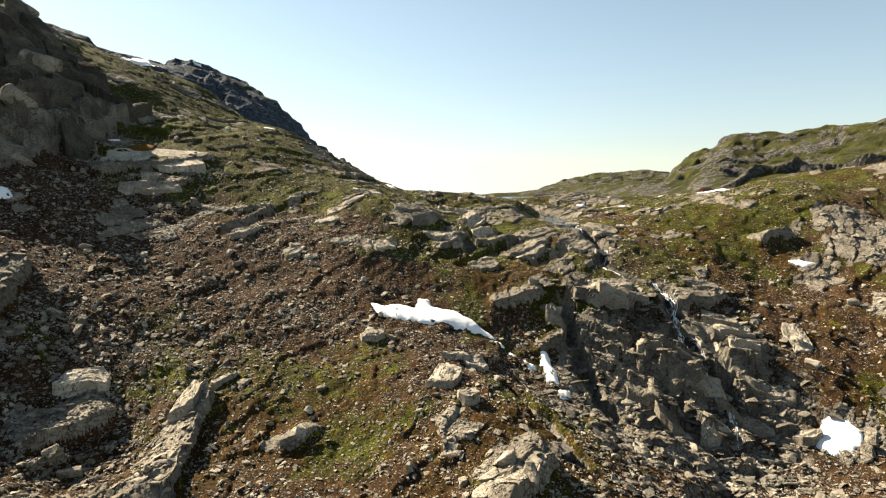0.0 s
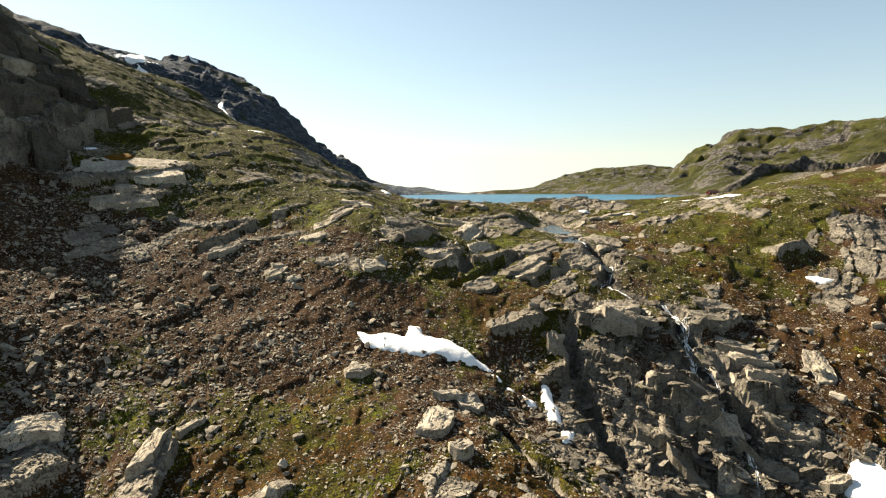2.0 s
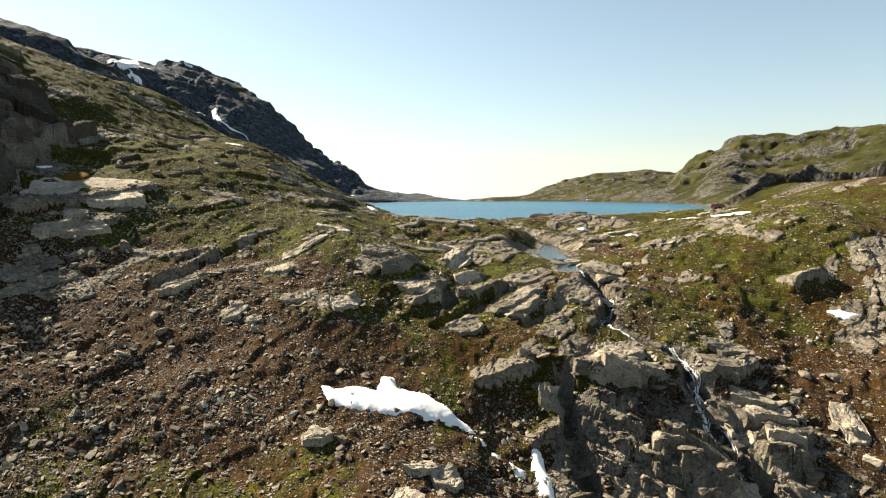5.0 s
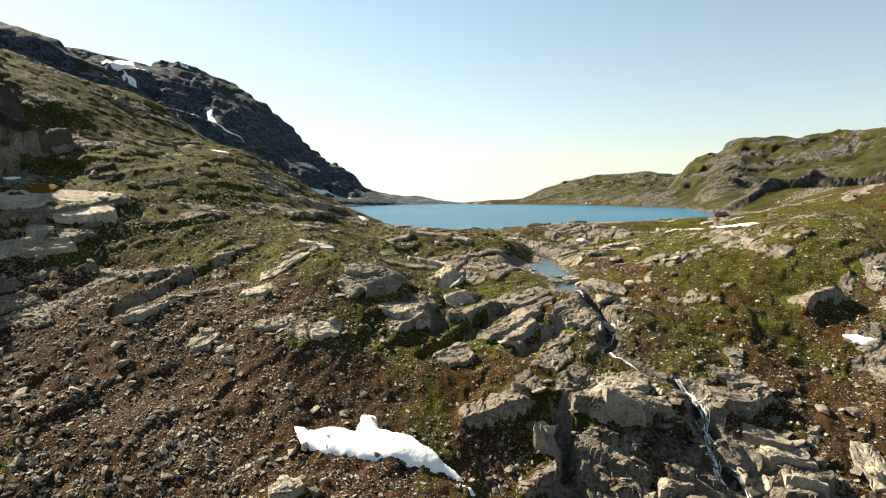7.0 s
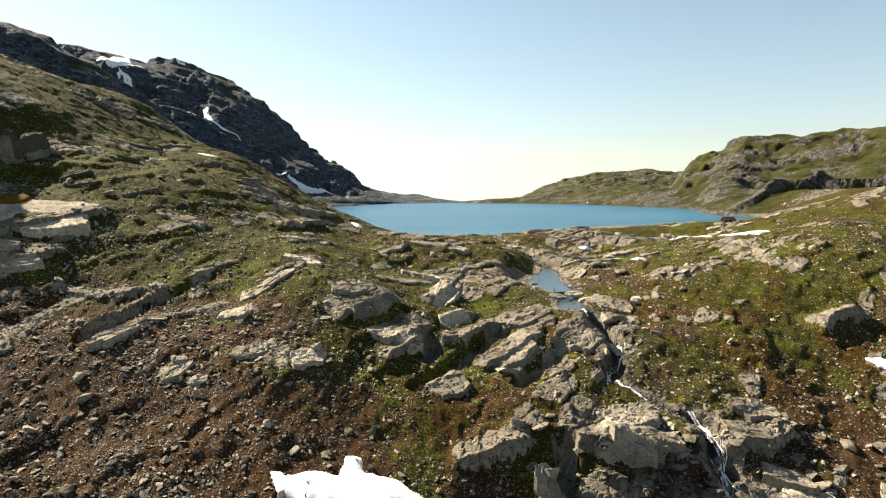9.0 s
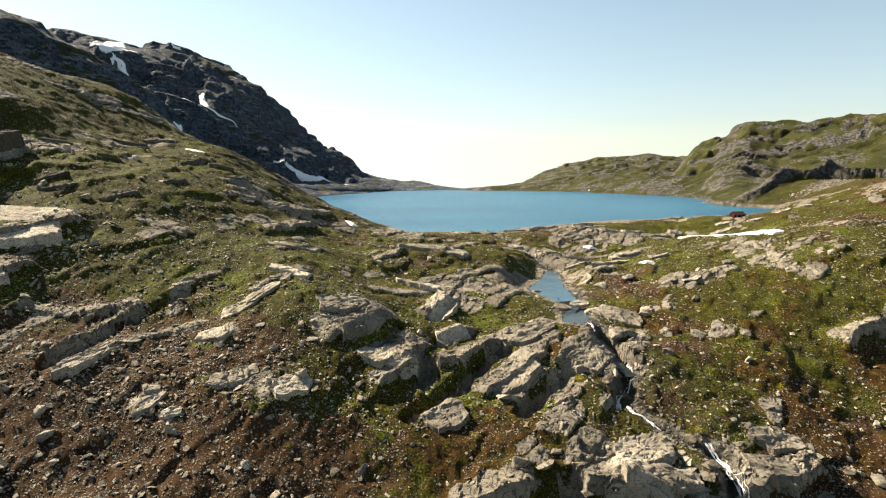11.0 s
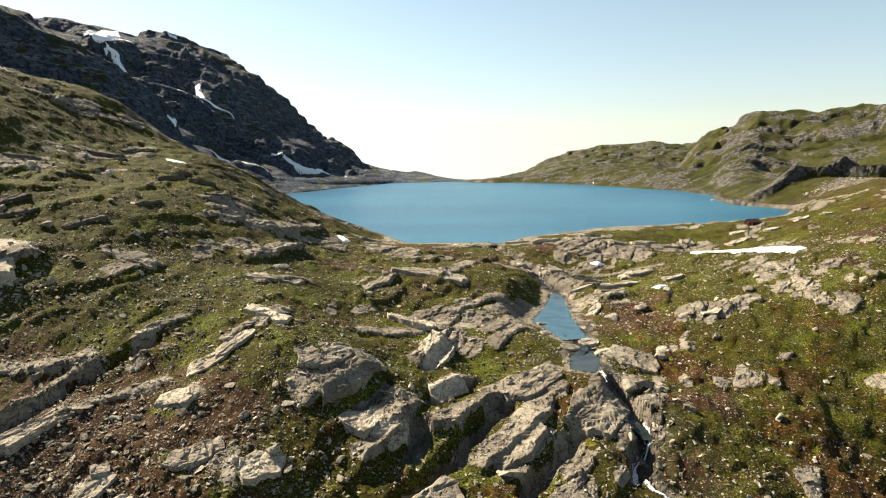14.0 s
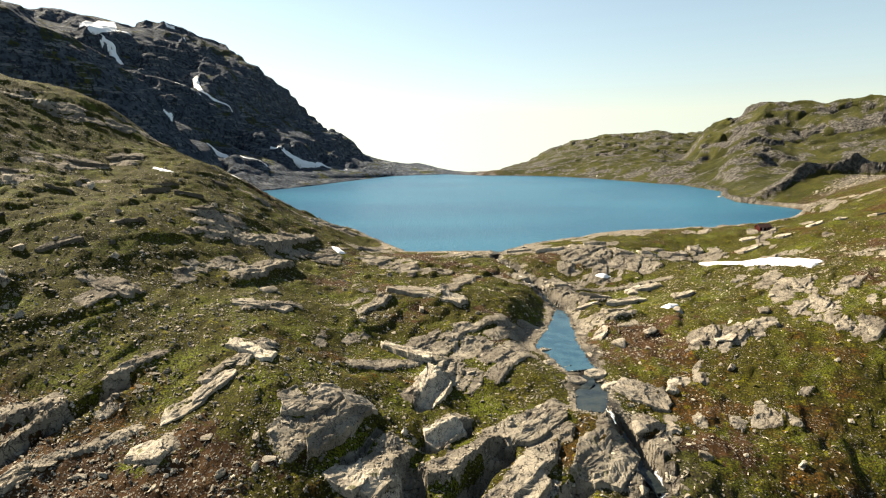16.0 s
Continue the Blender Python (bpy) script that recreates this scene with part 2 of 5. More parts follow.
def cells(p, q, seed):
    """Nearest and second nearest distance to scattered seeds, and the nearest seed's place."""
    ip, iq = np.floor(p), np.floor(q)
    first, second = np.full(p.shape, 9.0), np.full(p.shape, 9.0)
    cp, cq = np.zeros(p.shape), np.zeros(p.shape)
    for i in (-1, 0, 1):
        for j in (-1, 0, 1):
            u, v = ip + i, iq + j
            u, v = u + 0.5 + 0.45 * hashed(u, v, seed), v + 0.5 + 0.45 * hashed(u, v, seed + 1)
            d = np.hypot(p - u, q - v)
            nearer = d < first
            second = np.where(nearer, first, np.minimum(second, d))
            first, cp, cq = np.where(nearer, d, first), np.where(nearer, u, cp), np.where(nearer, v, cq)
    return first, second, cp, cq


def sstep(a, b, v):
    u = np.clip((v - a) / (b - a), 0, 1)
    return u * u * (3 - 2 * u)


def polygon_depth(x, y, poly):
    """Distance to the outline of a polygon, positive inside it."""
    x, y = np.asarray(x, float), np.asarray(y, float)
    best, inside = np.full(x.shape, 1e9), np.zeros(x.shape, bool)
    for (x0, y0), (x1, y1) in zip(poly, poly[1:] + poly[:1]):
        dx, dy = x1 - x0, y1 - y0
        k = np.clip(((x - x0) * dx + (y - y0) * dy) / (dx * dx + dy * dy), 0, 1)
        best = np.minimum(best, np.hypot(x - x0 - k * dx, y - y0 - k * dy))
        cross = ((y0 > y) != (y1 > y)) & (x < x0 + (y - y0) * dx / (dy if abs(dy) > 1e-9 else 1e-9))
        inside ^= cross
    return np.where(inside, best, -best)


def path_distance(x, y, path):
    """Distance to a line of (x, y, z, ...) points and its z there."""
    best, level = np.full(np.shape(x), 1e9), np.zeros(np.shape(x))
    for a, b in zip(path, path[1:]):
        dx, dy = b[0] - a[0], b[1] - a[1]
        k = np.clip(((x - a[0]) * dx + (y - a[1]) * dy) / (dx * dx + dy * dy), 0, 1)
        d = np.hypot(x - a[0] - k * dx, y - a[1] - k * dy)
        level = np.where(d < best, a[2] + k * (b[2] - a[2]), level)
        best = np.minimum(best, d)
    return best, level


# knolls and hollows: x, y, spread, height
LEFT_FORMS = [(-200, 270, 30, 30.4), (-120, 220, 30, -4.3), (-240, 480, 150, -14.1), (-230, 90, 80, -10.1), (-150, 400, 20, 11.8),
              (-200, 340, 30, 5.5), (-120, 60, 45, 6.3), (-120, 340, 20, -4.2), (-150, 310, 20, 5.5), (-160, 280, 20, -5.7),
              (-190, 380, 20, 4.3), (-220, 60, 20, -9.2), (-240, 400, 30, -7.5), (-140, 230, 20, -3.3)]
SLOPE_FORMS = [(-40, 270, 45, 14.4), (-80, 330, 30, 8.4), (-30, 210, 20, 12.1), (-60, 140, 20, 7.1), (-70, 200, 20, -5.3),
               (-70, 110, 20, -11.9), (-90, 270, 20, 4.8), (-90, 380, 20, 5.4), (-70, 300, 20, 5.6), (-70, 240, 20, 2.8),
               (-60, 70, 20, 6.6), (-100, 180, 20, -4.0), (-100, 140, 20, 5.8), (-40, 130, 20, 4.2)]
MIDDLE_FORMS = [(-20, 160, 30, 2.6), (70, 320, 20, -5.0), (60, 370, 20, 5.7), (10, 120, 20, 7.5), (70, 130, 20, -7.7), (20, 210, 20, -2.9),
                (60, 200, 20, 3.4), (70, 470, 80, 1.9), (0, 350, 20, 2.1), (20, 290, 20, 5.2), (40, 160, 20, 1.1), (80, 340, 20, -3.7),
                (0, 60, 20, 6.7), (-20, 100, 20, -3.5)]
RIGHT_FORMS = [(120, 140, 45, 0.4), (130, 370, 20, -7.9), (140, 290, 30, 5.7), (210, 210, 45, -15.2), (90, 250, 20, 4.4),
               (180, 60, 80, -14.6), (220, 380, 30, 8.0), (120, 210, 20, -4.3), (230, 480, 30, -4.3), (260, 290, 45, -8.3),
               (120, 250, 20, 3.8), (170, 310, 20, 4.1), (100, 60, 45, -10.3), (100, 190, 20, -2.7)]
STEP_FORMS = [(80, 310, 35, 4.9), (10, 190, 20, 2.5), (-80, 190, 20, 3.6), (-40, 210, 12, -4.5), (-30, 170, 12, 2.0), (-10, 260, 35, 1.2), (40, 130, 20, -2.8), (160, 280, 35, 1.3),
              (80, 200, 20, -0.9), (-100, 160, 20, -2.8), (-10, 140, 12, 2.4), (-60, 190, 12, 3.7), (30, 180, 12, 2.9), (30, 240, 12, 2.2), (-30, 250, 12, 3.2), (150, 260, 16, 5.0),
              (20, 150, 12, -3.1), (-120, 280, 12, 2.4), (-90, 290, 12, -2.2), (50, 190, 12, -2.0), (90, 240, 12, -1.2), (-60, 140, 12, -1.8), (58, 374, 14, -4.0), (-225, 330, 40, -6.0)]
# outcrop edges: x0, y0, x1, y1, height, length of the slab behind the edge (the drop is on the right-hand side)
LIP_EDGES = [(-12.5, 198.8, -0.8, 216.3, 2.4, 9), (9.2, 224.2, 14.2, 237.2, 2.2, 7), (14.6, 212.7, 19.1, 222.6, 2.2, 6),
             (4.7, 200.5, 7.7, 210.0, 2.5, 8), (14.5, 280.6, 26.1, 318.2, 1.6, 9), (47.9, 216.1, 58.9, 222.2, 3.0, 9),
             (25.2, 214.1, 40.3, 227.2, 1.6, 8), (31.3, 206.1, 36.8, 213.9, 1.6, 8), (41.8, 206.4, 50.9, 212.7, 1.6, 8),
             (62.3, 305.1, 79.8, 306.3, 1.4, 6), (55.0, 318.4, 98.0, 325.5, 1.2, 5), (-6.8, 232.4, 13.2, 244.0, 1.2, 5),
             (16.0, 255.4, 32.4, 273.5, 1.2, 5), (26.4, 237.0, 37.8, 253.7, 1.6, 6)]
MEADOW_EDGES = [(-66.2, 204.5, -58.1, 208.7, 2.4, 7), (-57.5, 194.3, -41.5, 205.1, 1.2, 3.5), (-27.2, 220.0, -23.5, 231.3, 1.6, 7),
                (-32.6, 214.7, -28.3, 221.6, 1.2, 4), (-67.3, 235.8, -60.1, 247.6, 1.8, 9), (-37.7, 197.0, -33.0, 200.1, 1.2, 8),
                (-52.0, 215.7, -45.3, 224.8, 1.4, 4), (-41.0, 265.6, -33.5, 291.6, 5.0, 10), (-44.4, 299.1, -36.9, 341.7, 4.5, 9),
                (-22.7, 350.0, -10.6, 396.9, 2.0, 8), (-8.3, 262.5, -1.5, 274.7, 2.0, 5), (-35.3, 247.6, -23.3, 255.4, 1.4, 7),
                (-82.2, 204.2, -56.8, 206.3, 1.2, 5)]
FALL_EDGES = [(35.0, 169.6, 52.3, 170.2, 4.0, 9), (54.1, 161.1, 64.8, 156.2, 2.2, 5), (49.7, 151.9, 64.7, 148.7, 5.0, 7),
              (48.4, 143.5, 68.0, 135.2, 4.5, 9), (41.0, 128.1, 64.8, 127.3, 2.0, 5), (65.6, 174.6, 83.5, 180.5, 2.5, 8),
              (68.7, 156.9, 80.7, 154.7, 4.0, 9), (112.8, 221.3, 127.3, 227.5, 4.0, 8), (9.6, 89.9, 18.7, 100.9, 4.0, 10),
              (14.4, 165.9, 27.2, 169.9, 3.5, 7), (24.8, 154.7, 36.0, 160.3, 2.5, 5), (-0.8, 190.5, 8.5, 204.5, 2.2, 6),
              (10.2, 201.4, 24.5, 214.5, 2.2, 6), (20.3, 193.2, 34.4, 209.8, 1.5, 7)]
CLIFF_EDGES = [(-112.7, 207.1, -87.1, 238.7, 3.0, 14), (-104.4, 201.2, -86.3, 216.2, 2.0, 6), (-45.2, 95.9, -46.9, 122.3, 3.2, 12),
               (-74.8, 107.2, -64.7, 118.9, 3.8, 16), (-70.7, 103.8, -68.1, 108.5, 2, 5), (-28.2, 109.2, -24.2, 114.6, 1.5, 5),
               (-146.7, 209.2, -145.9, 235.3, 6, 14), (-159.1, 227.7, -152.5, 262.0, 5, 12), (-134.0, 212.3, -134.5, 271.9, 7, 14),
               (-173.2, 249.2, -164.6, 275.7, 4, 12), (-176.8, 262.1, -184.6, 324.2, 4, 10),
               (-141, 200, -150, 285, 6, 26), (-93, 118, -99, 150, 5, 20), (-84, 90, -88, 112, 4, 18), (-131, 178, -133, 214, 2, 20), (-131, 210, -139, 264, 4, 30), (-66.5, 190.5, -56.5, 208, 2.2, 5)]
HILL_EDGES = [(262, 590, 300, 604, 6, 24), (296, 604, 345, 604, 9, 35), (336, 602, 394, 578, 10, 40), (388, 581, 480, 545, 12, 50)]
EDGES = HILL_EDGES + [(*row[:4], 0.55 * row[4], row[5]) for row in LIP_EDGES + MEADOW_EDGES] + FALL_EDGES + CLIFF_EDGES
# the beck from the lake's outlet over the falls: x, y, z of its water, half width
BECK = [(38, 376, -0.1, 0.9), (36, 366, -0.7, 0.6), (36, 354, -1.9, 0.6), (40, 340, -3.0, 0.5), (46, 327, -5.0, 0.6), (50, 312, -7.3, 0.8),
        (52, 304, -7.65, 1.2), (51, 290, -7.68, 1.0), (49.5, 277, -7.7, 1.0), (49, 264, -7.72, 1.0), (50, 252, -7.75, 1.2), (48.5, 246, -8.0, 1.4), (47.5, 236, -9.25, 1.0),
        (48, 229, -10.6, 1.4), (51, 212, -15.0, 1.0), (54.5, 206, -16.8, 1.0), (50, 200.5, -18.6, 1.0), (51.5, 193, -21.4, 1.0), (56, 188, -23.2, 1.0), (64, 182, -25.7, 1.0),
        (64.6, 170, -32.2, 1.3), (65.5, 156, -40.5, 1.6), (67, 146, -47.5, 1.8), (66, 137, -52.6, 1.6), (58, 122, -55.5, 1.4),
        (44, 100, -57.8, 1.4), (40, 40, -70.3, 1.4)]
LAKE = [(-4, 378), (16, 376), (38, 374), (54, 394), (73, 409), (94, 428), (114, 442), (140, 439), (154, 428), (173, 441), (191, 454), (221, 476), (250, 510), (262, 530),
        (263, 552), (253, 580), (247, 603), (254, 638), (268, 680), (284, 716), (283, 755), (282, 825), (262, 858), (234, 942), (217, 992), (178, 1062), (112, 1108), (67, 1120), (10, 1190),
        (-38, 1175), (-84, 1140), (-111, 1063), (-139, 977), (-160, 903), (-190, 830), (-230, 780), (-160, 640), (-108, 559), (-69, 489), (-48, 460), (-25, 422)]
POOL, POOL_LEVEL = [(50.5, 304), (54, 301), (52.5, 282), (50.8, 262), (51, 247), (44.5, 245), (42.5, 252), (39, 263), (41, 271), (46.5, 286)], -7.72
POOLS = [(POOL, POOL_LEVEL, 9.0), ([(44.5, 236.5), (51, 242.5), (51.5, 235), (47.5, 224), (42.5, 226)], -9.2, 5.0)]
STRIKE = (0.57, 0.82)
# narrow clefts: their line, depth and half width
GULLIES = [([(26.4, 214.3), (20.4, 207.1), (13.4, 192.8), (5, 184)], 4.5, 2.4), ([(18.6, 220.3), (11.0, 211.7)], 3.0, 1.8), ([(7.9, 204), (8.6, 199.8), (6.6, 194.0)], 5.0, 2.2), ([(13.5, 233.2), (8.3, 223)], 2.2, 1.5),
           ([(-3.6, 202), (1.2, 212.5)], 2.6, 1.5), ([(51, 224), (54, 212), (52, 202), (49, 195)], 3.5, 2.4), ([(34, 172), (33, 160), (35, 150), (38, 136), (42, 124)], 5.0, 2.6),
           ([(-67, 189), (-61.2, 198.1), (-56.3, 207.6), (-50, 217)], 5.2, 1.7), ([(40, 207), (33, 197), (27, 187)], 3.0, 2.0), ([(70, 166), (71, 156), (70, 146)], 5.0, 2.4), ([(52, 152), (56, 144), (60, 132)], 4.0, 2.6), ([(14, 130), (20, 118), (24, 106)], 4.0, 2.6)]
finer = []
for p0, p1 in zip(BECK, BECK[1:]):
    for k in range(4):
        bx, by, bz, bw = (u + (v - u) * k / 4 for u, v in zip(p0, p1))
        finer.append((bx + 1.7 * float(fbm(by / 9, 3.3, 3, 77)) * 2, by, bz, bw * (1 + 0.5 * float(vnoise(by / 5, 8.8, 78)))))
BECK = finer + BECK[-1:]


def near_land(x, y):
    middle = np.interp(y, [-100, 60, 100, 140, 180, 215, 300, 345, 370, 600], [-89.2, -53.5, -43.8, -40.1, -23.4, -13.7, -7.4, 0.2, 2.1, 2.2])
    foot = np.interp(y, [60, 120, 180, 240, 300, 350, 400, 500], [-70, -62, -50, -40, -34, -25, -20, -60])
    steep = np.interp(y, [60, 120, 180, 250, 350, 420, 520], [0.45, 0.5, 0.5, 0.5, 0.55, 0.5, 0.45])
    rise = np.interp(y, [60, 200, 300, 400], [150, 130, 130, 220])
    h = middle + steep * np.logaddexp(0, (foot - x) / 12) * 12 + 0.22 * np.logaddexp(0, (x - rise) / 20) * 20
    for u, v, s, a in LEFT_FORMS + SLOPE_FORMS + MIDDLE_FORMS + RIGHT_FORMS + STEP_FORMS:
        h = h + a * np.exp(-((x - u) ** 2 + (y - v) ** 2) / (2 * s * s))
    return h


def far_land(x, y, lake):
    """The mountain beyond the lake, its dark shoulder, and the two hills across from them."""
    land = np.minimum(0.33 * np.maximum(-lake, 0), np.interp(x, [0, 120], [55, 20])) + 0.4
    crest = np.interp(x, [-1500, -900, -742, -688, -656, -602, -525, -481, -428, -385, -353, -322, -295, -268, -246, -213, -192, -159, -103, -69, 4, 20, 80, 200],
                      [324, 306, 322, 314, 298, 294, 287, 270, 246, 220, 206, 166, 110, 112, 98, 95, 66, 37, 18, 15, 9, 7, 4, 2])
    foot = np.interp(x, [-1500, -900, -600, -430, -340, -250, -209, -161, -111, -76, 30, 137], [400, 560, 680, 760, 800, 830, 880, 960, 1075, 1160, 1200, 1200])
    u = np.clip((y - foot) / (1360 - foot), 0, 1)
    mountain = crest * u ** 0.45
    mountain = np.where(y > 1400, mountain - 0.14 * (y - 1400), mountain)
    # dark shoulder in front of it
    top = np.interp(x, [-1200, -700, -500, -436, -405, -362, -325, -300, -265, -240], [326, 266, 218, 197, 182, 158, 136, 108, 70, 0])
    v = np.clip((y - np.interp(x, [-700, -436, -240], [430, 560, 700])) / 190, 0, 1)
    shoulder = top * v * v * (3 - 2 * v) * (1 - sstep(790, 960, y))
    # hills on the other side, by their bearing from the outlet
    b = (x - 15.5) / np.maximum(y - 98.8, 60) + 0.012 * fbm(x / 50, y / 50, 3, 18)
    low_foot = np.interp(b, [0.02, 0.1, 0.2, 0.23, 0.256, 0.346, 0.42], [1140, 1120, 1050, 1000, 950, 860, 820])
    ridge = 2600
    low_top = np.interp(b, [-0.100, 0.058, 0.104, 0.141, 0.196, 0.242, 0.288, 0.334, 0.352, 0.387, 0.500, 0.650], [0, -15, -15, 11, 58, 80, 86, 97, 91, 85, 90, 60])
    w = np.clip((y - low_foot) / (ridge - low_foot), 0, 1)
    low_hill = low_top * (1 - (1 - w) ** 1.4) * sstep(0.0, 0.06, b)
    low_hill = np.where(y > ridge, low_hill - 0.2 * (y - ridge), low_hill)
    back = np.interp(b, [0.38, 0.48, 0.59, 0.7, 0.9, 1.5], [1260, 1190, 1080, 960, 800, 560])
    high_top = np.interp(b, [0.300, 0.360, 0.405, 0.448, 0.482, 0.499, 0.534, 0.578, 0.621, 0.664, 0.900, 1.500], [-20, 26, 78, 99, 112, 119, 112, 109, 107, 103, 106, 104])
    front = np.interp(b, [0.35, 0.41, 0.454, 0.482, 0.547, 0.6, 0.7, 0.9, 1.5], [930, 800, 665, 610, 580, 550, 480, 340, 200])
    w = np.clip((y - front) / (back - front), 0, 1)
    high_hill = 3 + (high_top - 3) * w ** np.interp(b, [0.4, 0.55], [0.8, 1.6])
    high_hill = np.where(y > back, high_hill - 0.25 * (y - back), high_hill)
    high_hill = high_hill * sstep(0.31, 0.40, b)
    h = np.maximum(np.maximum(mountain, shoulder), np.maximum(low_hill, high_hill))
    h = np.minimum(h, 0.3 + 1.1 * np.maximum(-lake, 0))
    h = np.where(h > land, h, np.maximum(h, land * (1 - sstep(1050, 1250, y))))
    east = sstep(-110, 50, x)
    fall_from = 1500 * (1 - east) + np.interp(b, [0.08, 0.16], [1230, 2700]) * east
    return h - 0.09 * np.maximum(y - fall_from, 0) * sstep(-0.6, -0.1, x / np.maximum(y, 1))


def land(x, y):
    """Height and cover (plants, bare rock, rust-brown heath, wet or shade-darkened) of the ground at arrays x, y."""
    x, y = np.asarray(x, float), np.asarray(y, float)
    lake = polygon_depth(x, y, LAKE)
    lake = lake + np.clip(1.8 * fbm(x / 9, y / 9, 3, 71), -2, 2)
    far = sstep(440, 570, y)
    h = near_land(x, np.minimum(y, 620)) * (1 - far) + far_land(x, y, lake) * far
    near = 1 - sstep(380, 700, y)
    # broad and middle relief
    h = h + 1.4 * fbm(x / 32, y / 32, 2, 3) + 0.9 * near * fbm(x / 9, y / 9, 3, 5)
    rough = sstep(560, 900, y)
    h = h + rough * (14 * fbm(x / 90, y / 90, 5, 8) * sstep(5, 60, h) + 6 * (0.35 - np.abs(fbm(x / 34, y / 34, 5, 9))) * sstep(2, 14, h))
    # ledges that dip to the right on the mountain, broken crags on the hills
    steep_part = np.zeros(x.shape)
    for step, dip, sway, amp in ((52.0, 0.33, 60, 0.55), (19.0, 0.22, 26, 0.36)):
        tread = (h + dip * np.minimum(x, 60) + sway * fbm(x / 130, y / 130, 4, int(step))) / step
        frac = tread - np.floor(tread)
        west = sstep(90, 20, x)
        keen = west * amp * (0.55 + 0.9 * sstep(-0.3, 0.3, fbm(x / 110, y / 110, 2, 16))) + (1 - west) * 1.1 * amp * sstep(-0.05, 0.3, fbm(x / 45, y / 45, 3, 14))
        h = h + rough * (sstep(0.5, 0.93, frac) - frac) * step * np.minimum(keen, 0.85) * sstep(6, 40, h)
        steep_part = np.maximum(steep_part, np.exp(-(((frac - 0.72) / 0.17) ** 2)) * sstep(0.15, 0.45, keen))
    # outcrops with a steep side down-dip
    rock, s_dip = np.zeros(x.shape), x * STRIKE[1] - y * STRIKE[0]
    along = x * STRIKE[0] + y * STRIKE[1]
    for size, amp, seed in ((15.0, 0.9, 21), (6.5, 0.55, 33)):
        p = s_dip / size + 1.3 * fbm(x / (size * 1.6), y / (size * 1.6), 4, seed)
        cell = np.floor(p)
        f = p - cell
        strength = sstep(0.1, 0.5, vnoise(along / (size * 1.1) + 31.7 * cell, cell * 7.7, seed + 5))
        saw = np.where(f < 0.92, f / 0.92, (1 - f) / 0.08)
        h = h + amp * strength * near * saw
    # flat, straight-edged plates of bare rock that stand a little proud
    need = 0.28 + 0.3 * fbm(x / 40, y / 40, 2, 29)
    for u, v, ru, rv, amount in ROCKY:
        need = need - amount * np.exp(-(((x - u) / ru) ** 2 + ((y - v) / rv) ** 2))
    for wide, long, gain, seed in ((6.5, 12.0, 0.6, 23), (3.0, 5.0, 0.22, 26)):
        p, q = s_dip / wide + 0.35 * fbm(x / 9, y / 9, 3, seed), along / long + 0.3 * fbm(x / 11, y / 11, 3, seed + 1)
        f1, f2, cp, cq = cells(p, q, seed)
        lot = hashed(np.floor(cp * 997), np.floor(cq * 991), seed)
        bare = fbm(cp * wide / 15, cq * long / 24, 3, 27) + 0.22 * lot
        stand = sstep(0.0, 0.05, bare - need) * sstep(0.03, 0.13, f2 - f1) * near
        h = h + stand * gain * (0.3 + 0.55 * (lot * 0.5 + 0.5) + 0.9 * np.clip(p - cp, -0.5, 0.5))
        rock = np.maximum(rock, stand)
    for x0, y0, x1, y1, tall, behind in EDGES:
        length = math.hypot(x1 - x0, y1 - y0)
        box = (np.abs(x - (x0 + x1) / 2) < length / 2 + behind + 6) & (np.abs(y - (y0 + y1) / 2) < length / 2 + behind + 6)
        if not box.any():
            continue
        bx, by = x[box], y[box]
        ex, ey = (x1 - x0) / length, (y1 - y0) / length
        a = (bx - x0) * ex + (by - y0) * ey
        grow = min(1 + max(tall - 4, 0) * 0.3, 2.4)
        d = (bx - x0) * ey - (by - y0) * ex + 1.3 * grow * fbm(bx / (5 * grow), by / (5 * grow), 4, int(abs(x0 * 10)) % 97)
        ends, foot_width = (3.0, max(0.7, 0.2 * tall)) if y0 < 500 else (16.0, 5.5 + 2.5 * vnoise(bx / 13, by / 13, 43))
        window = sstep(-ends, ends / 2, a) * (1 - sstep(length - ends / 2, length + ends, a))
        profile = np.where(d < 0, np.clip(1 + d / behind, 0, 1), np.clip(1 - d / foot_width, 0, 1)) ** 1.1
        h[box] += tall * window * profile
        rock[box] = np.maximum(rock[box], window * (d > -9 - 3 * tall * (tall < 4)) * sstep(0.15, 0.5, profile + 0.25 * fbm(bx / 4, by / 4, 2, 41)))
    # the low bank of the lake
    bank = sstep(-40, -12, x) * (1 - sstep(120, 160, x)) * (1 - sstep(460, 500, y))
    h = h - bank * (1 - sstep(6, 42, -lake)) * 0.8 * np.maximum(h - 0.15, 0)
    # jointed, blocky rock round the falls and on the left-hand cliff
    falls = np.exp(-(((x - 62) / 34) ** 2 + ((y - 152) / 30) ** 2) ** 1.5)
    crag = np.exp(-(((x + 150) / 34) ** 2 + ((y - 236) / 46) ** 2) ** 1.5)
    blocky = np.maximum(falls, crag)
    q = (h + 0.35 * x + 3.0 * fbm(x / 14, y / 14, 3, 51)) / 3.4
    fq = q - np.floor(q)
    h = h + blocky * 3.4 * 0.9 * (sstep(0.68, 0.95, fq) - fq)
    q = (h + 0.2 * x + 5.0 * fbm(x / 22, y / 22, 3, 54)) / 8.0
    fq = q - np.floor(q)
    h = h + crag * 8.0 * 0.85 * (sstep(0.6, 0.95, fq) - fq)
    rock = np.maximum(rock, blocky * (0.65 + 0.6 * fbm(x / 6, y / 6, 3, 53)))
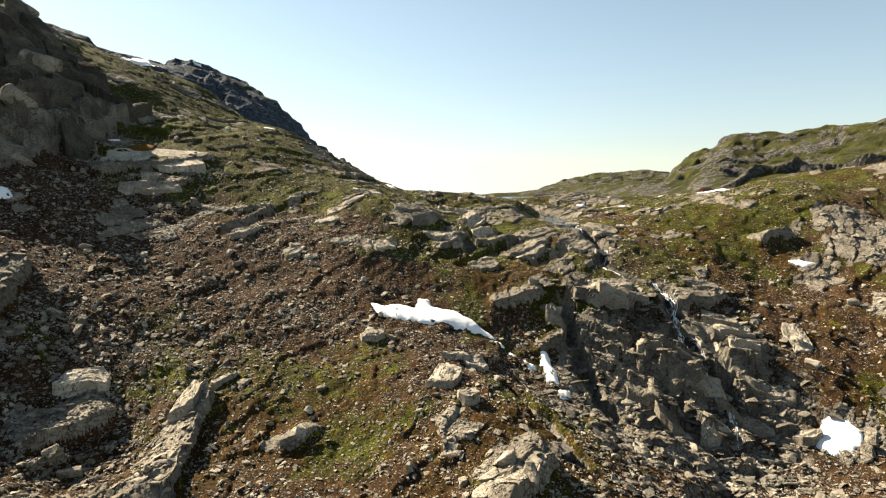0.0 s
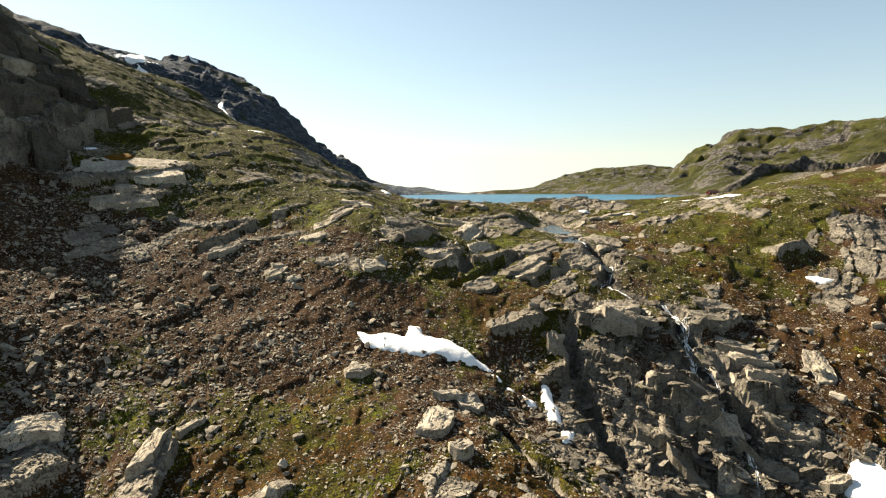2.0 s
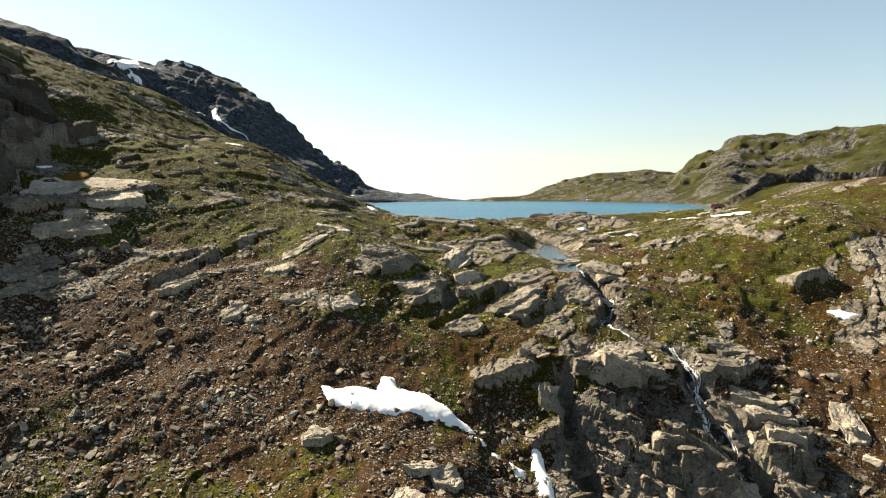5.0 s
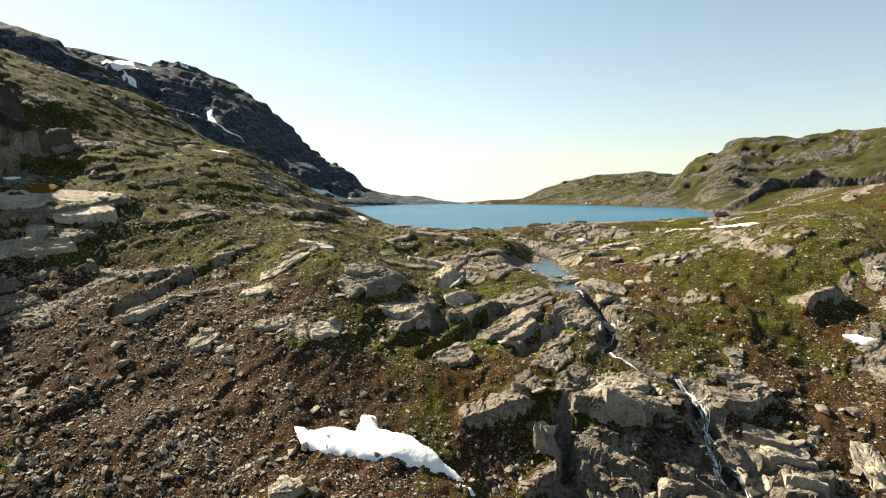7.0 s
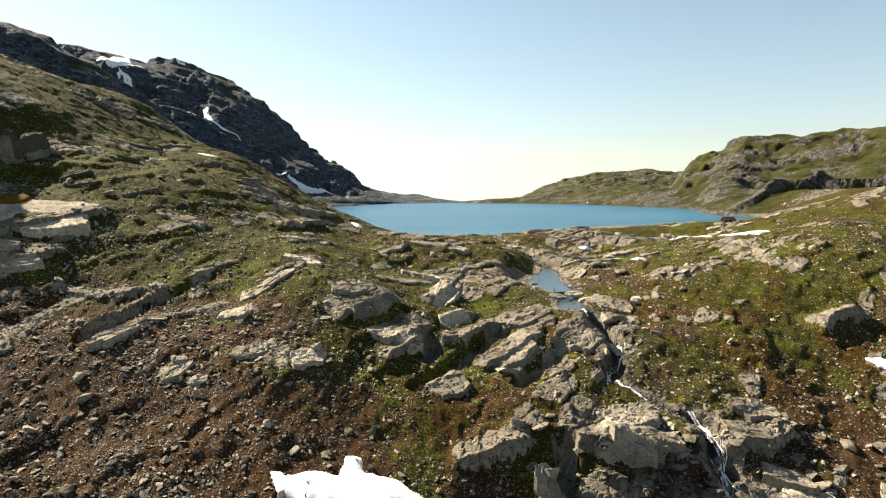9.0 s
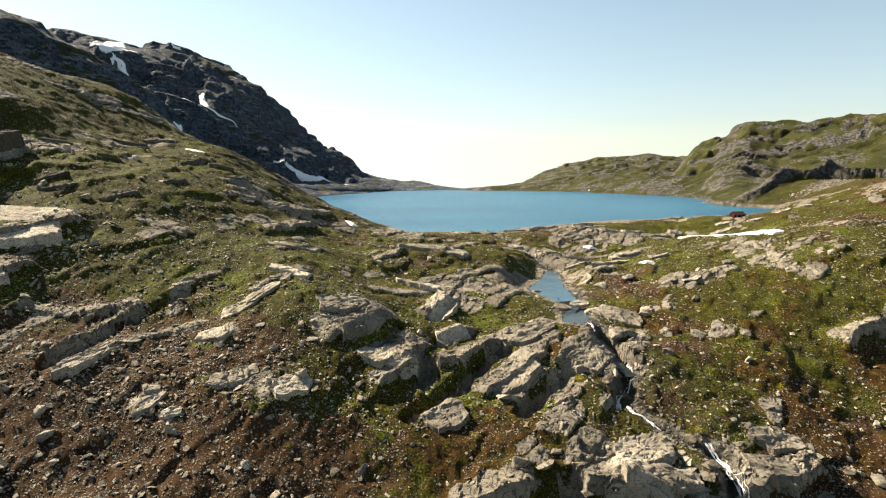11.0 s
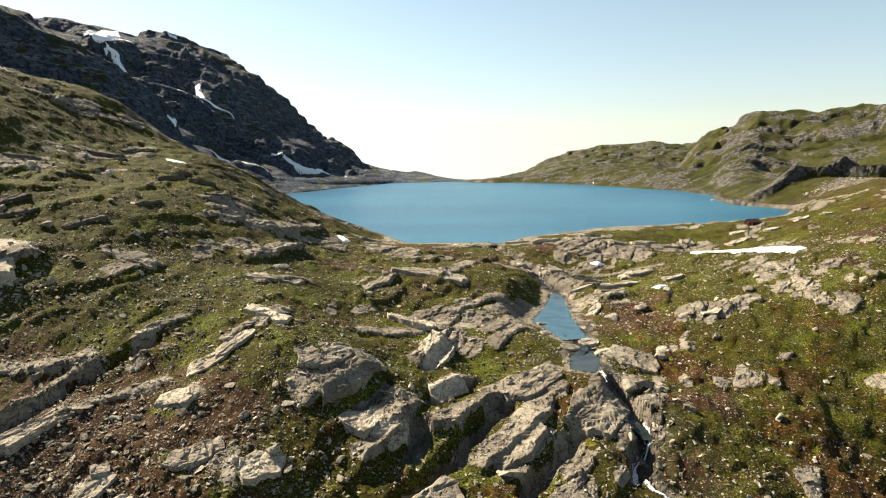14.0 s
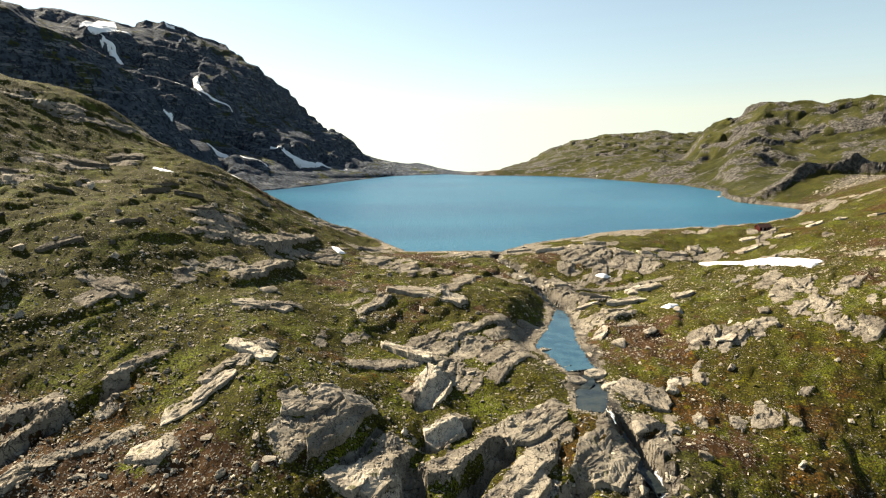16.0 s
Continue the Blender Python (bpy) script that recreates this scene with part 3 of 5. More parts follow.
    for line, deep, half in GULLIES:
        d, _ = path_distance(x, y, [(*p, 0.0) for p in line])
        d = d + 1.6 * fbm(x / 5, y / 5, 3, 63)
        cut = 1 - sstep(0.35 * half, half, d)
        h = h - deep * cut
        rock = np.maximum(rock, cut)
    # joints: blocks a little up or down, with cracks between them
    hard = np.clip(rock, 0, 1) * near
    p, q = s_dip / 3.6 + 0.3 * fbm(x / 5, y / 5, 2, 57), along / 6.0 + 0.3 * fbm(x / 6, y / 6, 2, 58)
    f1, f2, cp, cq = cells(p, q, 61)
    lot = hashed(np.floor(cp * 997), np.floor(cq * 991), 59)
    h = h + hard * ((0.07 + 0.5 * blocky) * lot - (0.10 + 0.5 * blocky) * (1 - sstep(0.02, 0.14, f2 - f1)))
    # fine relief
    h = h + near * (1 - 0.85 * hard) * (0.5 * fbm(x / 3.2, y / 3.2, 3, 61) + 0.16 * vnoise(x / 0.8, y / 0.8, 66))
    # beck
    d, level = path_distance(x, y, BECK)
    width = np.interp(y, [100, 180, 225, 240, 246, 252, 264, 277, 290, 304, 312, 327, 350], [1.1, 0.8, 0.8, 0.9, 1.2, 1.2, 1.2, 1.2, 1.2, 1.0, 0.6, 0.5, 0.6])
    d = d + 3.0 * fbm(x / 7, y / 7, 4, 81)
    bed = np.where(d < width, level - 0.5 * np.clip(1 - d / width, 0, 1) - 0.1, level + 0.1 + 0.3 * np.minimum(np.maximum(d - width, 0), 1.2) + 0.16 * np.maximum(d - width, 0) ** 1.2)
    wash = 1 - sstep(width, width + 6, d)
    h = np.where(d < 12, np.minimum(h, bed + np.maximum(h - bed, 0) * sstep(width - 0.4, width + 3.2, d)), h)
    wet_dark = 1 - sstep(width * 0.8, width + 2.5, d)
    rock = np.maximum(rock, wash * (0.75 + 0.5 * fbm(x / 5, y / 5, 3, 83)))
    # pools above the falls, with gravel rims
    for outline, level, reach in POOLS:
        tarn = polygon_depth(x, y, outline) + 0.11 * reach * fbm(x / 5, y / 5, 3, 85)
        rim = level + 0.1 + 0.05 * np.maximum(-tarn, 0) + 0.02 * np.maximum(-tarn, 0) ** 2
        shelf = h + (np.maximum(np.minimum(h, rim), level + 0.1) - h) * sstep(-1.4 * reach, -0.2 * reach, tarn)
        h = np.where(tarn > 0, np.minimum(h, level - 0.15 - 0.2 * np.minimum(tarn, 4)), shelf)
        rock = np.where(tarn > -6, np.maximum(rock, 0.6 * sstep(-0.6 * reach, -1, tarn)), rock)
    # lake basin and its shore
    shore = np.minimum(0.25 + 0.3 * np.maximum(-lake, 0) ** 0.9, 0.8)
    h = np.where(lake > 0, np.minimum(h, -0.25 - np.minimum(0.3 * lake, 9)), np.where(lake > -10, np.maximum(h, shore), h))
    # cover
    plants = 0.42 + 0.9 * fbm(x / 24, y / 24, 4, 91) + 0.5 * fbm(x / 6, y / 6, 3, 95)
    for u, v, ru, rv, a in COVER:
        plants = plants + a * np.exp(-(((x - u) / ru) ** 2 + ((y - v) / rv) ** 2))
    rust = 0.36 + 0.8 * fbm(x / 18, y / 18, 3, 101) + 0.8 * np.exp(-(((x - 110) / 30) ** 2 + ((y - 172) / 34) ** 2)) + 0.5 * np.exp(-(((x + 20) / 40) ** 2 + ((y - 112) / 22) ** 2)) - 0.7 * np.exp(-(((x - 90) / 90) ** 2 + ((y - 360) / 80) ** 2)) - 0.95 * np.exp(-(((x + 110) / 95) ** 2 + ((y - 315) / 90) ** 2)) - 0.8 * np.exp(-(((x + 175) / 60) ** 2 + ((y - 350) / 70) ** 2))
    patchy = 0.8 * fbm(x / 40, y / 40, 3, 105) + 0.7 * fbm(x / 11, y / 14, 4, 106)
    rough_rock = rough * np.maximum(sstep(0.08, 0.3, patchy + 0.25 * west), steep_part)
    rough_rock = np.maximum(rough_rock, sstep(1.0, 0.6, np.hypot((x - 350) / 75, (y - 560) / 26)) * (0.6 + 0.5 * patchy))
    rock = np.maximum(rock, np.maximum(rough_rock, (0.9 - 0.5 * rough) * (np.abs(lake + 2) < 2.5)))
    # dry crag face: its shade is put into the colour through this channel
    wet_dark = np.maximum(wet_dark, np.exp(-(((x + 162) / 26) ** 2 + ((y - 242) / 44) ** 2) ** 1.5) * (0.75 + 0.5 * fbm(x / 7, y / 7, 3, 109)))
    wet_dark = np.maximum(wet_dark, 0.8 * np.exp(-(((x - 55) / 11) ** 2 + ((y - 204) / 14) ** 2)) * (0.6 + fbm(x / 6, y / 6, 3, 108)))
    wet_dark = np.maximum(wet_dark, 0.6 * falls * sstep(-0.3, 0.2, fbm(x / 9, y / 9, 3, 107)))
    return h, np.clip(plants, 0, 1), np.clip(rock, 0, 1), np.clip(rust, 0, 1), np.clip(wet_dark, 0, 1)


# rockier and softer stretches
ROCKY = [(62, 155, 34, 30, 0.30), (62, 300, 26, 40, 0.2), (112, 290, 30, 40, 0.14), (75, 345, 40, 22, 0.2), (30, 208, 45, 22, -0.2), (-150, 235, 40, 50, 0.3), (102, 238, 24, 26, -0.35), (-90, 290, 50, 60, -0.18),
         (-42, 162, 62, 36, -0.75), (20, 118, 26, 18, -0.35), (-75, 110, 25, 25, -0.1), (45, 125, 25, 25, -0.1), (60, 370, 60, 30, 0.3), (120, 395, 45, 30, 0.28), (210, 420, 60, 60, -0.2), (320, 560, 90, 90, -0.05), (0, 110, 40, 16, -0.1)]
# greener and barer stretches: x, y, reach along x and y, amount
COVER = [(-5, 214, 50, 30, 0.5), (-20, 184, 24, 10, 0.6), (-66, 146, 8, 6, 0.7), (-39, 117, 8, 8, 0.8), (-52, 190, 38, 20, -0.55), (-45, 130, 30, 14, 0.5), (60, 385, 70, 30, 0.4), (-95, 290, 60, 75, 1.0), (-20, 240, 45, 40, 0.3), (102, 240, 22, 28, 0.9), (140, 290, 45, 50, 0.35), (0, 112, 30, 16, 0.45),
         (-45, 165, 42, 32, -0.45), (-95, 150, 30, 40, -0.5), (55, 130, 30, 40, -0.8), (-140, 225, 40, 40, -0.6), (110, 165, 25, 25, 0.1),
         (30, 205, 12, 12, 0.4), (320, 600, 120, 150, 0.4), (330, 1050, 160, 160, 0.35), (-300, 1000, 200, 200, 0.15), (75, 325, 40, 35, 0.5), (130, 390, 90, 50, 0.45), (-155, 345, 60, 80, 1.1), (210, 430, 70, 70, 0.5), (20, 230, 50, 45, 0.3), (10, 300, 50, 40, 0.35)]


# ---------------------------------------------------------------- ground sheet
def mesh_from(name, verts, faces, material, smooth=True):
    """A mesh from vertex and face arrays; faces all have the same number of corners."""
    me = bpy.data.meshes.new(name)
    count, corners = faces.shape
    me.vertices.add(len(verts))
    me.vertices.foreach_set("co", np.ascontiguousarray(verts, np.float32).ravel())
    me.loops.add(count * corners)
    me.loops.foreach_set("vertex_index", np.ascontiguousarray(faces, np.int32).ravel())
    me.polygons.add(count)
    me.polygons.foreach_set("loop_start", np.arange(0, count * corners, corners, dtype=np.int32))
    me.polygons.foreach_set("use_smooth", np.full(count, smooth))
    me.update(calc_edges=True)
    me.materials.append(material)
    return me


def grid_faces(rows, columns):
    k = np.arange(rows * columns).reshape(rows, columns)
    return np.stack([k[:-1, :-1].ravel(), k[:-1, 1:].ravel(), k[1:, 1:].ravel(), k[1:, :-1].ravel()], 1)


def graded(a, b, count):
    """Steps that grow with the distance from the start of the flight."""
    return np.exp(np.linspace(math.log(a + 20), math.log(b + 20), count, endpoint=False)) - 20


ROWS = np.concatenate([np.linspace(-500, -70, 12, endpoint=False), np.linspace(-70, 62, 40, endpoint=False), graded(62, 430, 560), graded(430, 950, 210), graded(950, 1480, 165), graded(1480, 2750, 60), graded(2750, 4600, 16)])
SIDE = np.geomspace(0.02, 3.0, 34)
ACROSS = np.concatenate([-(0.8 + SIDE[::-1]), np.linspace(-0.8, 0.8, 760), 0.8 + SIDE])
gy, gu = np.meshgrid(ROWS, ACROSS, indexing="ij")
gx = gu * np.maximum(gy + 20, 82)
gz, g_plants, g_rock, g_rust, g_wet_dark = land(gx.ravel(), gy.ravel())
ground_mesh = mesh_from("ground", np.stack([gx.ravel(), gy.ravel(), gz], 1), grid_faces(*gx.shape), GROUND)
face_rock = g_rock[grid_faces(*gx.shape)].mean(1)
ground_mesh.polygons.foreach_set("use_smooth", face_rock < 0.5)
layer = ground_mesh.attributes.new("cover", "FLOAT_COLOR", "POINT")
layer.data.foreach_set("color", np.stack([g_plants, g_rock, g_rust, g_wet_dark], 1).astype(np.float32).ravel())
# where the far mountain takes the haze-tinted rock colour
hazy_slate_layer = ground_mesh.attributes.new("hazy_slate", "FLOAT", "POINT")
hazy_slate_layer.data.foreach_set("value", (sstep(480, 580, gy) * sstep(110, 10, gx)).astype(np.float32).ravel())
hill_layer = ground_mesh.attributes.new("hill", "FLOAT", "POINT")
hill_layer.data.foreach_set("value", (sstep(500, 620, gy) * sstep(60, 120, gx)).astype(np.float32).ravel())
ground = tagged(new("ground", ground_mesh), "mossy mountain ground with pale rock outcrops and scree", "ground", kind="structure")


def height_at(x, y):
    return land(np.atleast_1d(float(x)), np.atleast_1d(float(y)))[0][0]


# lake: its outline, a little wider than the water shows
bm = bmesh.new()
rim = []
for (x0, y0), (x1, y1), (x2, y2) in zip(LAKE[-1:] + LAKE[:-1], LAKE, LAKE[1:] + LAKE[:1]):
    out_way = Vector((y2 - y0, x0 - x2)).normalized()
    rim.append(bm.verts.new((x1 + 3.5 * out_way.x, y1 + 3.5 * out_way.y, 0)))
bm.faces.new(rim)
bmesh.ops.triangulate(bm, faces=bm.faces)
lake_mesh = bpy.data.meshes.new("lake")
bm.to_mesh(lake_mesh)
bm.free()
lake_mesh.materials.append(LAKE_WATER)
tagged(new("lake", lake_mesh), "blue mountain lake with small ripples", "lake", kind="structure")


# ---------------------------------------------------------------- beck
def ribbon(path, steps, seed):
    """Water surface along a path of (x, y, z, half width)."""
    pts, rng = [], np.random.default_rng(seed)
    for a, b in zip(path, path[1:]):
        for k in range(steps):
            pts.append(np.array(a) + (np.array(b) - np.array(a)) * k / steps)
    pts = np.array(pts + [path[-1]])
    t = np.gradient(pts[:, :2], axis=0)
    side = np.stack([t[:, 1], -t[:, 0]], 1) / np.linalg.norm(t, axis=1)[:, None]
    offs = np.linspace(-1, 1, 7)
    v = []
    for p, s in zip(pts, side):
        for o in offs:
            v.append((p[0] + s[0] * o * (p[3] + 0.6), p[1] + s[1] * o * (p[3] + 0.6), p[2] - 0.08 + 0.05 * rng.standard_normal() * (abs(o) < 0.9)))
    return np.array(v), grid_faces(len(pts), 7)


verts, faces = ribbon([b for b in BECK if b[1] > 205], 6, 4)
tagged(new("beck", mesh_from("beck", verts, faces, BECK_WATER)), "dark shallow beck running from the lake over rock", "stream", kind="structure")


def pool(outline, level, material, label):
    bm = bmesh.new()
    middle = sum(p[0] for p in outline) / len(outline)
    bm.faces.new([bm.verts.new((x + (0.8 if x > middle else -0.8), y, level)) for x, y in outline[::-1]])
    bmesh.ops.triangulate(bm, faces=bm.faces)
    me = bpy.data.meshes.new("pool")
    bm.to_mesh(me)
    bm.free()
    me.materials.append(material)
    tagged(new("pool", me), label, "pool", kind="structure")


pool(*POOLS[0][:2], POOL_WATER, "clear blue pool among gravel and rock slabs")
pool(*POOLS[1][:2], BECK_WATER, "small dark pool between wet rock slabs")


def braid(path, strands, spread, width, seed, broken=False):
    """White water along a path of (x, y): thin strands that part and meet."""
    rng, verts, faces, base = np.random.default_rng(seed), [], [], 0
    pts = np.array(path, float)
    run = np.concatenate([[0], np.cumsum(np.hypot(*np.diff(pts, axis=0).T))])
    for k in range(strands):
        a, b = sorted(rng.uniform(0, run[-1], 2)) if k > 1 or broken else (0, run[-1])
        b = min(a + 2.5, run[-1]) if broken else max(b, min(a + 5, run[-1]))
        s = np.arange(a, b, 0.25)
        if len(s) < 6:
            continue
        x, y = np.interp(s, run, pts[:, 0]), np.interp(s, run, pts[:, 1])
        off = (spread if k > 1 else 0.25 * spread) * (2.2 * fbm(s / 5.0, np.full(len(s), k * 7.7), 4, seed) + 0.3 * rng.standard_normal())
        x = x + off
        z = land(x, y)[0]
        z = np.maximum(z, np.convolve(np.pad(z, 2, mode="edge"), np.ones(5) / 5, "valid")) + 0.12
        w = (width if k < 2 else 0.55 * width) * np.clip(0.7 + 1.8 * fbm(s / 1.6, np.full(len(s), k * 3.1), 3, seed + 9), 0.12, 2.0)
        v = np.stack([np.stack([x + o * w, y + 0.25 * o * w, z - 0.1 * abs(o)], 1) for o in (-1, -0.35, 0.35, 1)], 1)
        verts.append(v.reshape(-1, 3))
        faces.append(grid_faces(len(s), 4) + base)
        base += 4 * len(s)
    return np.concatenate(verts), np.concatenate(faces)


def white_water(path, strands, spread, width, seed, label, name="waterfall", broken=False):
    tagged(new(name, mesh_from(name, *braid(path, strands, spread, width, seed, broken), FOAM)), label, "waterfall", kind="stuff")


white_water([(63.2, 185.5), (65.3, 180.8), (65.2, 175), (64.6, 170), (63.4, 163.5), (64.6, 159), (65.6, 154), (65.2, 149.5)], 15, 0.9, 0.19, 3, "thin white waterfall strands over dark wet rock")
white_water([(64.9, 173), (66.6, 166), (67.3, 160), (66.6, 154)], 5, 0.5, 0.12, 4, "side strand of the waterfall over dark wet rock")
white_water([(65.4, 150.6), (67.5, 146.9), (68, 141), (66, 135)], 9, 0.9, 0.15, 5, "lower strands of the waterfall between blocks")
white_water([(55.2, 212.0), (54.6, 206), (52.5, 203.5), (50.2, 201.5), (49.3, 198.0), (51, 193), (55, 188)], 14, 0.5, 0.24, 6, "white riffle of the beck over rock slabs", "riffle")
white_water([(48.2, 229), (49.5, 223), (49.5, 216.5), (54.5, 212)], 8, 0.4, 0.2, 7, "small white riffle below the pool", "riffle", True)
white_water([(37, 358), (36.7, 350), (38.4, 337), (44, 318), (50, 309)], 9, 0.4, 0.16, 8, "small white riffle below the lake outlet", "riffle", True)


# ---------------------------------------------------------------- old snow
def snow_patch(outline, label, thick=0.8, step=0.4, rough=0.6, shrink=0.0, even=30):
    xs, ys = [p[0] for p in outline], [p[1] for p in outline]
    ax, ay = np.arange(min(xs) - 0.1 * even, max(xs) + 0.1 * even, step), np.arange(min(ys) - 0.1 * even, max(ys) + 0.1 * even, step)
    px, py = np.meshgrid(ax, ay)
    deep = polygon_depth(px, py, outline) + rough * fbm(px / (step * 6), py / (step * 6), 3, 7) - shrink
    z = land(px.ravel(), py.ravel())[0].reshape(px.shape)
    smooth = z.copy()
    for _ in range(even):
        pad = np.pad(smooth, 1, mode="edge")
        smooth = (pad[:-2, 1:-1] + pad[2:, 1:-1] + pad[1:-1, :-2] + pad[1:-1, 2:] + 2 * smooth) / 6
    top = np.where(deep > 0, 0.35 * np.maximum(z, smooth) + 0.65 * np.maximum(smooth, z - 0.5) - 0.05 + thick * (1 - np.exp(-np.maximum(deep, 0) / 0.9)), z - 0.35)
    faces = grid_faces(*px.shape)
    keep = (deep.ravel()[faces] > -0.45 * step / 0.4).all(1)
    used = np.unique(faces[keep])
    remap = np.zeros(px.size, int)
    remap[used] = np.arange(len(used))
    verts = np.stack([px.ravel(), py.ravel(), top.ravel()], 1)[used]
    tagged(new("snow_patch", mesh_from("snow_patch", verts, remap[faces[keep]], SNOW)), label, "snow", "snow patches")


SLOPE_SNOW = [[(-19.5, 161.2), (-15.5, 161.2), (-11.5, 162.6), (-7.5, 162.6), (-7.2, 166.8), (-4.1, 166.8), (-3.2, 163.3), (0.7, 163.4), (6.6, 160.6),
               (10.1, 158.4), (13.5, 155.4), (6.4, 156.6), (-3.6, 156.1), (-12.2, 155.6), (-16.9, 156.5)],
              [(24.1, 154.7), (26.2, 154.1), (27.7, 146.8), (27.4, 143.8), (24.4, 144.8), (23.8, 149.9)],
              [(26.6, 142.2), (29.6, 143.2), (29.1, 139.1), (26.9, 135.6), (25.3, 136.2)],
              [(13.0, 154.6), (14.6, 154.9), (15.6, 153.6), (14.2, 152.8)], [(16.2, 152.8), (18.0, 152.0), (17.4, 150.8), (16.0, 151.6)], [(19.4, 151.2), (22.2, 150.2), (22.8, 148.0), (20.6, 148.2)]]
EAST_SNOW = [[(88.5, 142.3), (91.8, 143.4), (94.2, 140.8), (94.8, 137.2), (93.0, 134.1), (89.5, 132.4), (85.8, 132.4), (83.3, 134.4), (84.2, 137.5), (87.0, 139.6), (87.3, 141.2)],
             [(117.9, 212.0), (121.5, 211.5), (125.7, 208.9), (121.7, 206.8), (118.1, 207.8)]]
CRAG_SNOW = [[(-126.7, 176.9), (-124.1, 178.9), (-121.3, 176.2), (-123.1, 171.6)],
             [(-131.2, 245.9), (-128.5, 247.9), (-126.5, 247.8), (-126.7, 242.1), (-128.9, 242.2)]]
SHORE_SNOW = [[(119.4, 357), (131.2, 359), (147.2, 360), (147, 344), (146, 330), (148, 317), (139, 309), (131, 320), (122, 328), (114, 330), (113.5, 340)],
              [(70.9, 334.0), (74.3, 336.5), (77.7, 334.9), (73.6, 330.7)], [(79.8, 285.2), (83.4, 289.6), (86.5, 288.5), (81.7, 282.3)],
              [(-31.1, 338.4), (-27.9, 340), (-24.4, 335.5), (-27.5, 333.5)], [(-101.5, 343.6), (-95.3, 341), (-87, 335.6), (-94.4, 336.4)]]
# long snow streaks on the mountain: a line of points, half width
HIGH_SNOW = [([(-515, 1085), (-555, 1150), (-590, 1230), (-615, 1300)], 36), ([(-540, 1190), (-520, 1180)], 22), ([(-505, 1067), (-490, 1070), (-447, 1029)], 7),
             ([(-385, 1110), (-352, 1048), (-314, 1070)], 8), ([(-372, 1005), (-340, 1020)], 4), ([(-309, 820), (-300, 823)], 5), ([(-523, 1338), (-508, 1344)], 8), ([(-478, 1289), (-456, 1260)], 5)]
FOOT_SNOW = [([(-305, 931), (-281, 930), (-244, 900), (-224, 925)], 5), ([(-246, 1022), (-211, 1019), (-182, 1034), (-148, 1112)], 4.5), ([(-90, 384), (-83, 382), (-76, 381)], 1.6)]


def streak(line, half):
    """A tapered outline round a line of points."""
    n = len(line)
    left, right = [], []
    for k, (x, y) in enumerate(line):
        x0, y0 = line[max(k - 1, 0)]
        x1, y1 = line[min(k + 1, n - 1)]
        side = Vector((y0 - y1, x1 - x0)).normalized() * half * (0.55 if k in (0, n - 1) else 1.0)
        left.append((x + side.x, y + side.y))
        right.append((x - side.x, y - side.y))
    return left + right[::-1]


for outline in SLOPE_SNOW:
    snow_patch(outline, "leftover white snow patch on the brown stony slope")
for outline in EAST_SNOW:
    snow_patch(outline, "leftover white snow patch among rust-brown heath")
for outline in CRAG_SNOW:
    snow_patch(outline, "small grubby snow patch under the dark crag")
for outline in SHORE_SNOW:
    snow_patch(outline, "flat white snow patch near the lake shore")
for line, half in HIGH_SNOW:
    snow_patch(streak(line, 0.75 * half), "snow streak high on the dark mountain face", 0.9, 1.2, 1.6, 0.3, 90)
for line, half in FOOT_SNOW:
    snow_patch(streak(line, 0.75 * half), "snow streak at the foot of the dark mountain", 0.9, 1.2, 1.6, 0.3, 90)
snow_patch([(223, 1000), (228, 994), (231, 972), (226, 980)], "snow strip on the far lake shore", 0.8, 2.0, 1.5, 1.5)


# ---------------------------------------------------------------- loose stones
def hull_shape(seed, points, flat):
    """An angular stone of unit size: corners and triangles."""
    rng = random.Random(seed)
    bm = bmesh.new()
    for _ in range(points):
        v = Vector((rng.uniform(-1, 1), rng.uniform(-1, 1), rng.uniform(-1, 1)))
        k = max(abs(v.x), abs(v.y), abs(v.z)) ** 0.6 * v.length**0.4
        v = v / k * rng.uniform(0.82, 1.0)
        bm.verts.new((v.x * 0.5, v.y * rng.uniform(0.33, 0.42), v.z * flat * 0.5))
    bmesh.ops.convex_hull(bm, input=bm.verts)
    bmesh.ops.delete(bm, geom=[v for v in bm.verts if not v.link_faces], context="VERTS")
    bmesh.ops.triangulate(bm, faces=bm.faces)
    bm.verts.index_update()
    shape = np.array([v.co[:] for v in bm.verts]), np.array([[v.index for v in f.verts] for f in bm.faces])
    bm.free()
    return shape


SHAPES = [hull_shape(k, 9 + k % 5, 0.2 + 0.07 * (k % 5)) for k in range(20)]


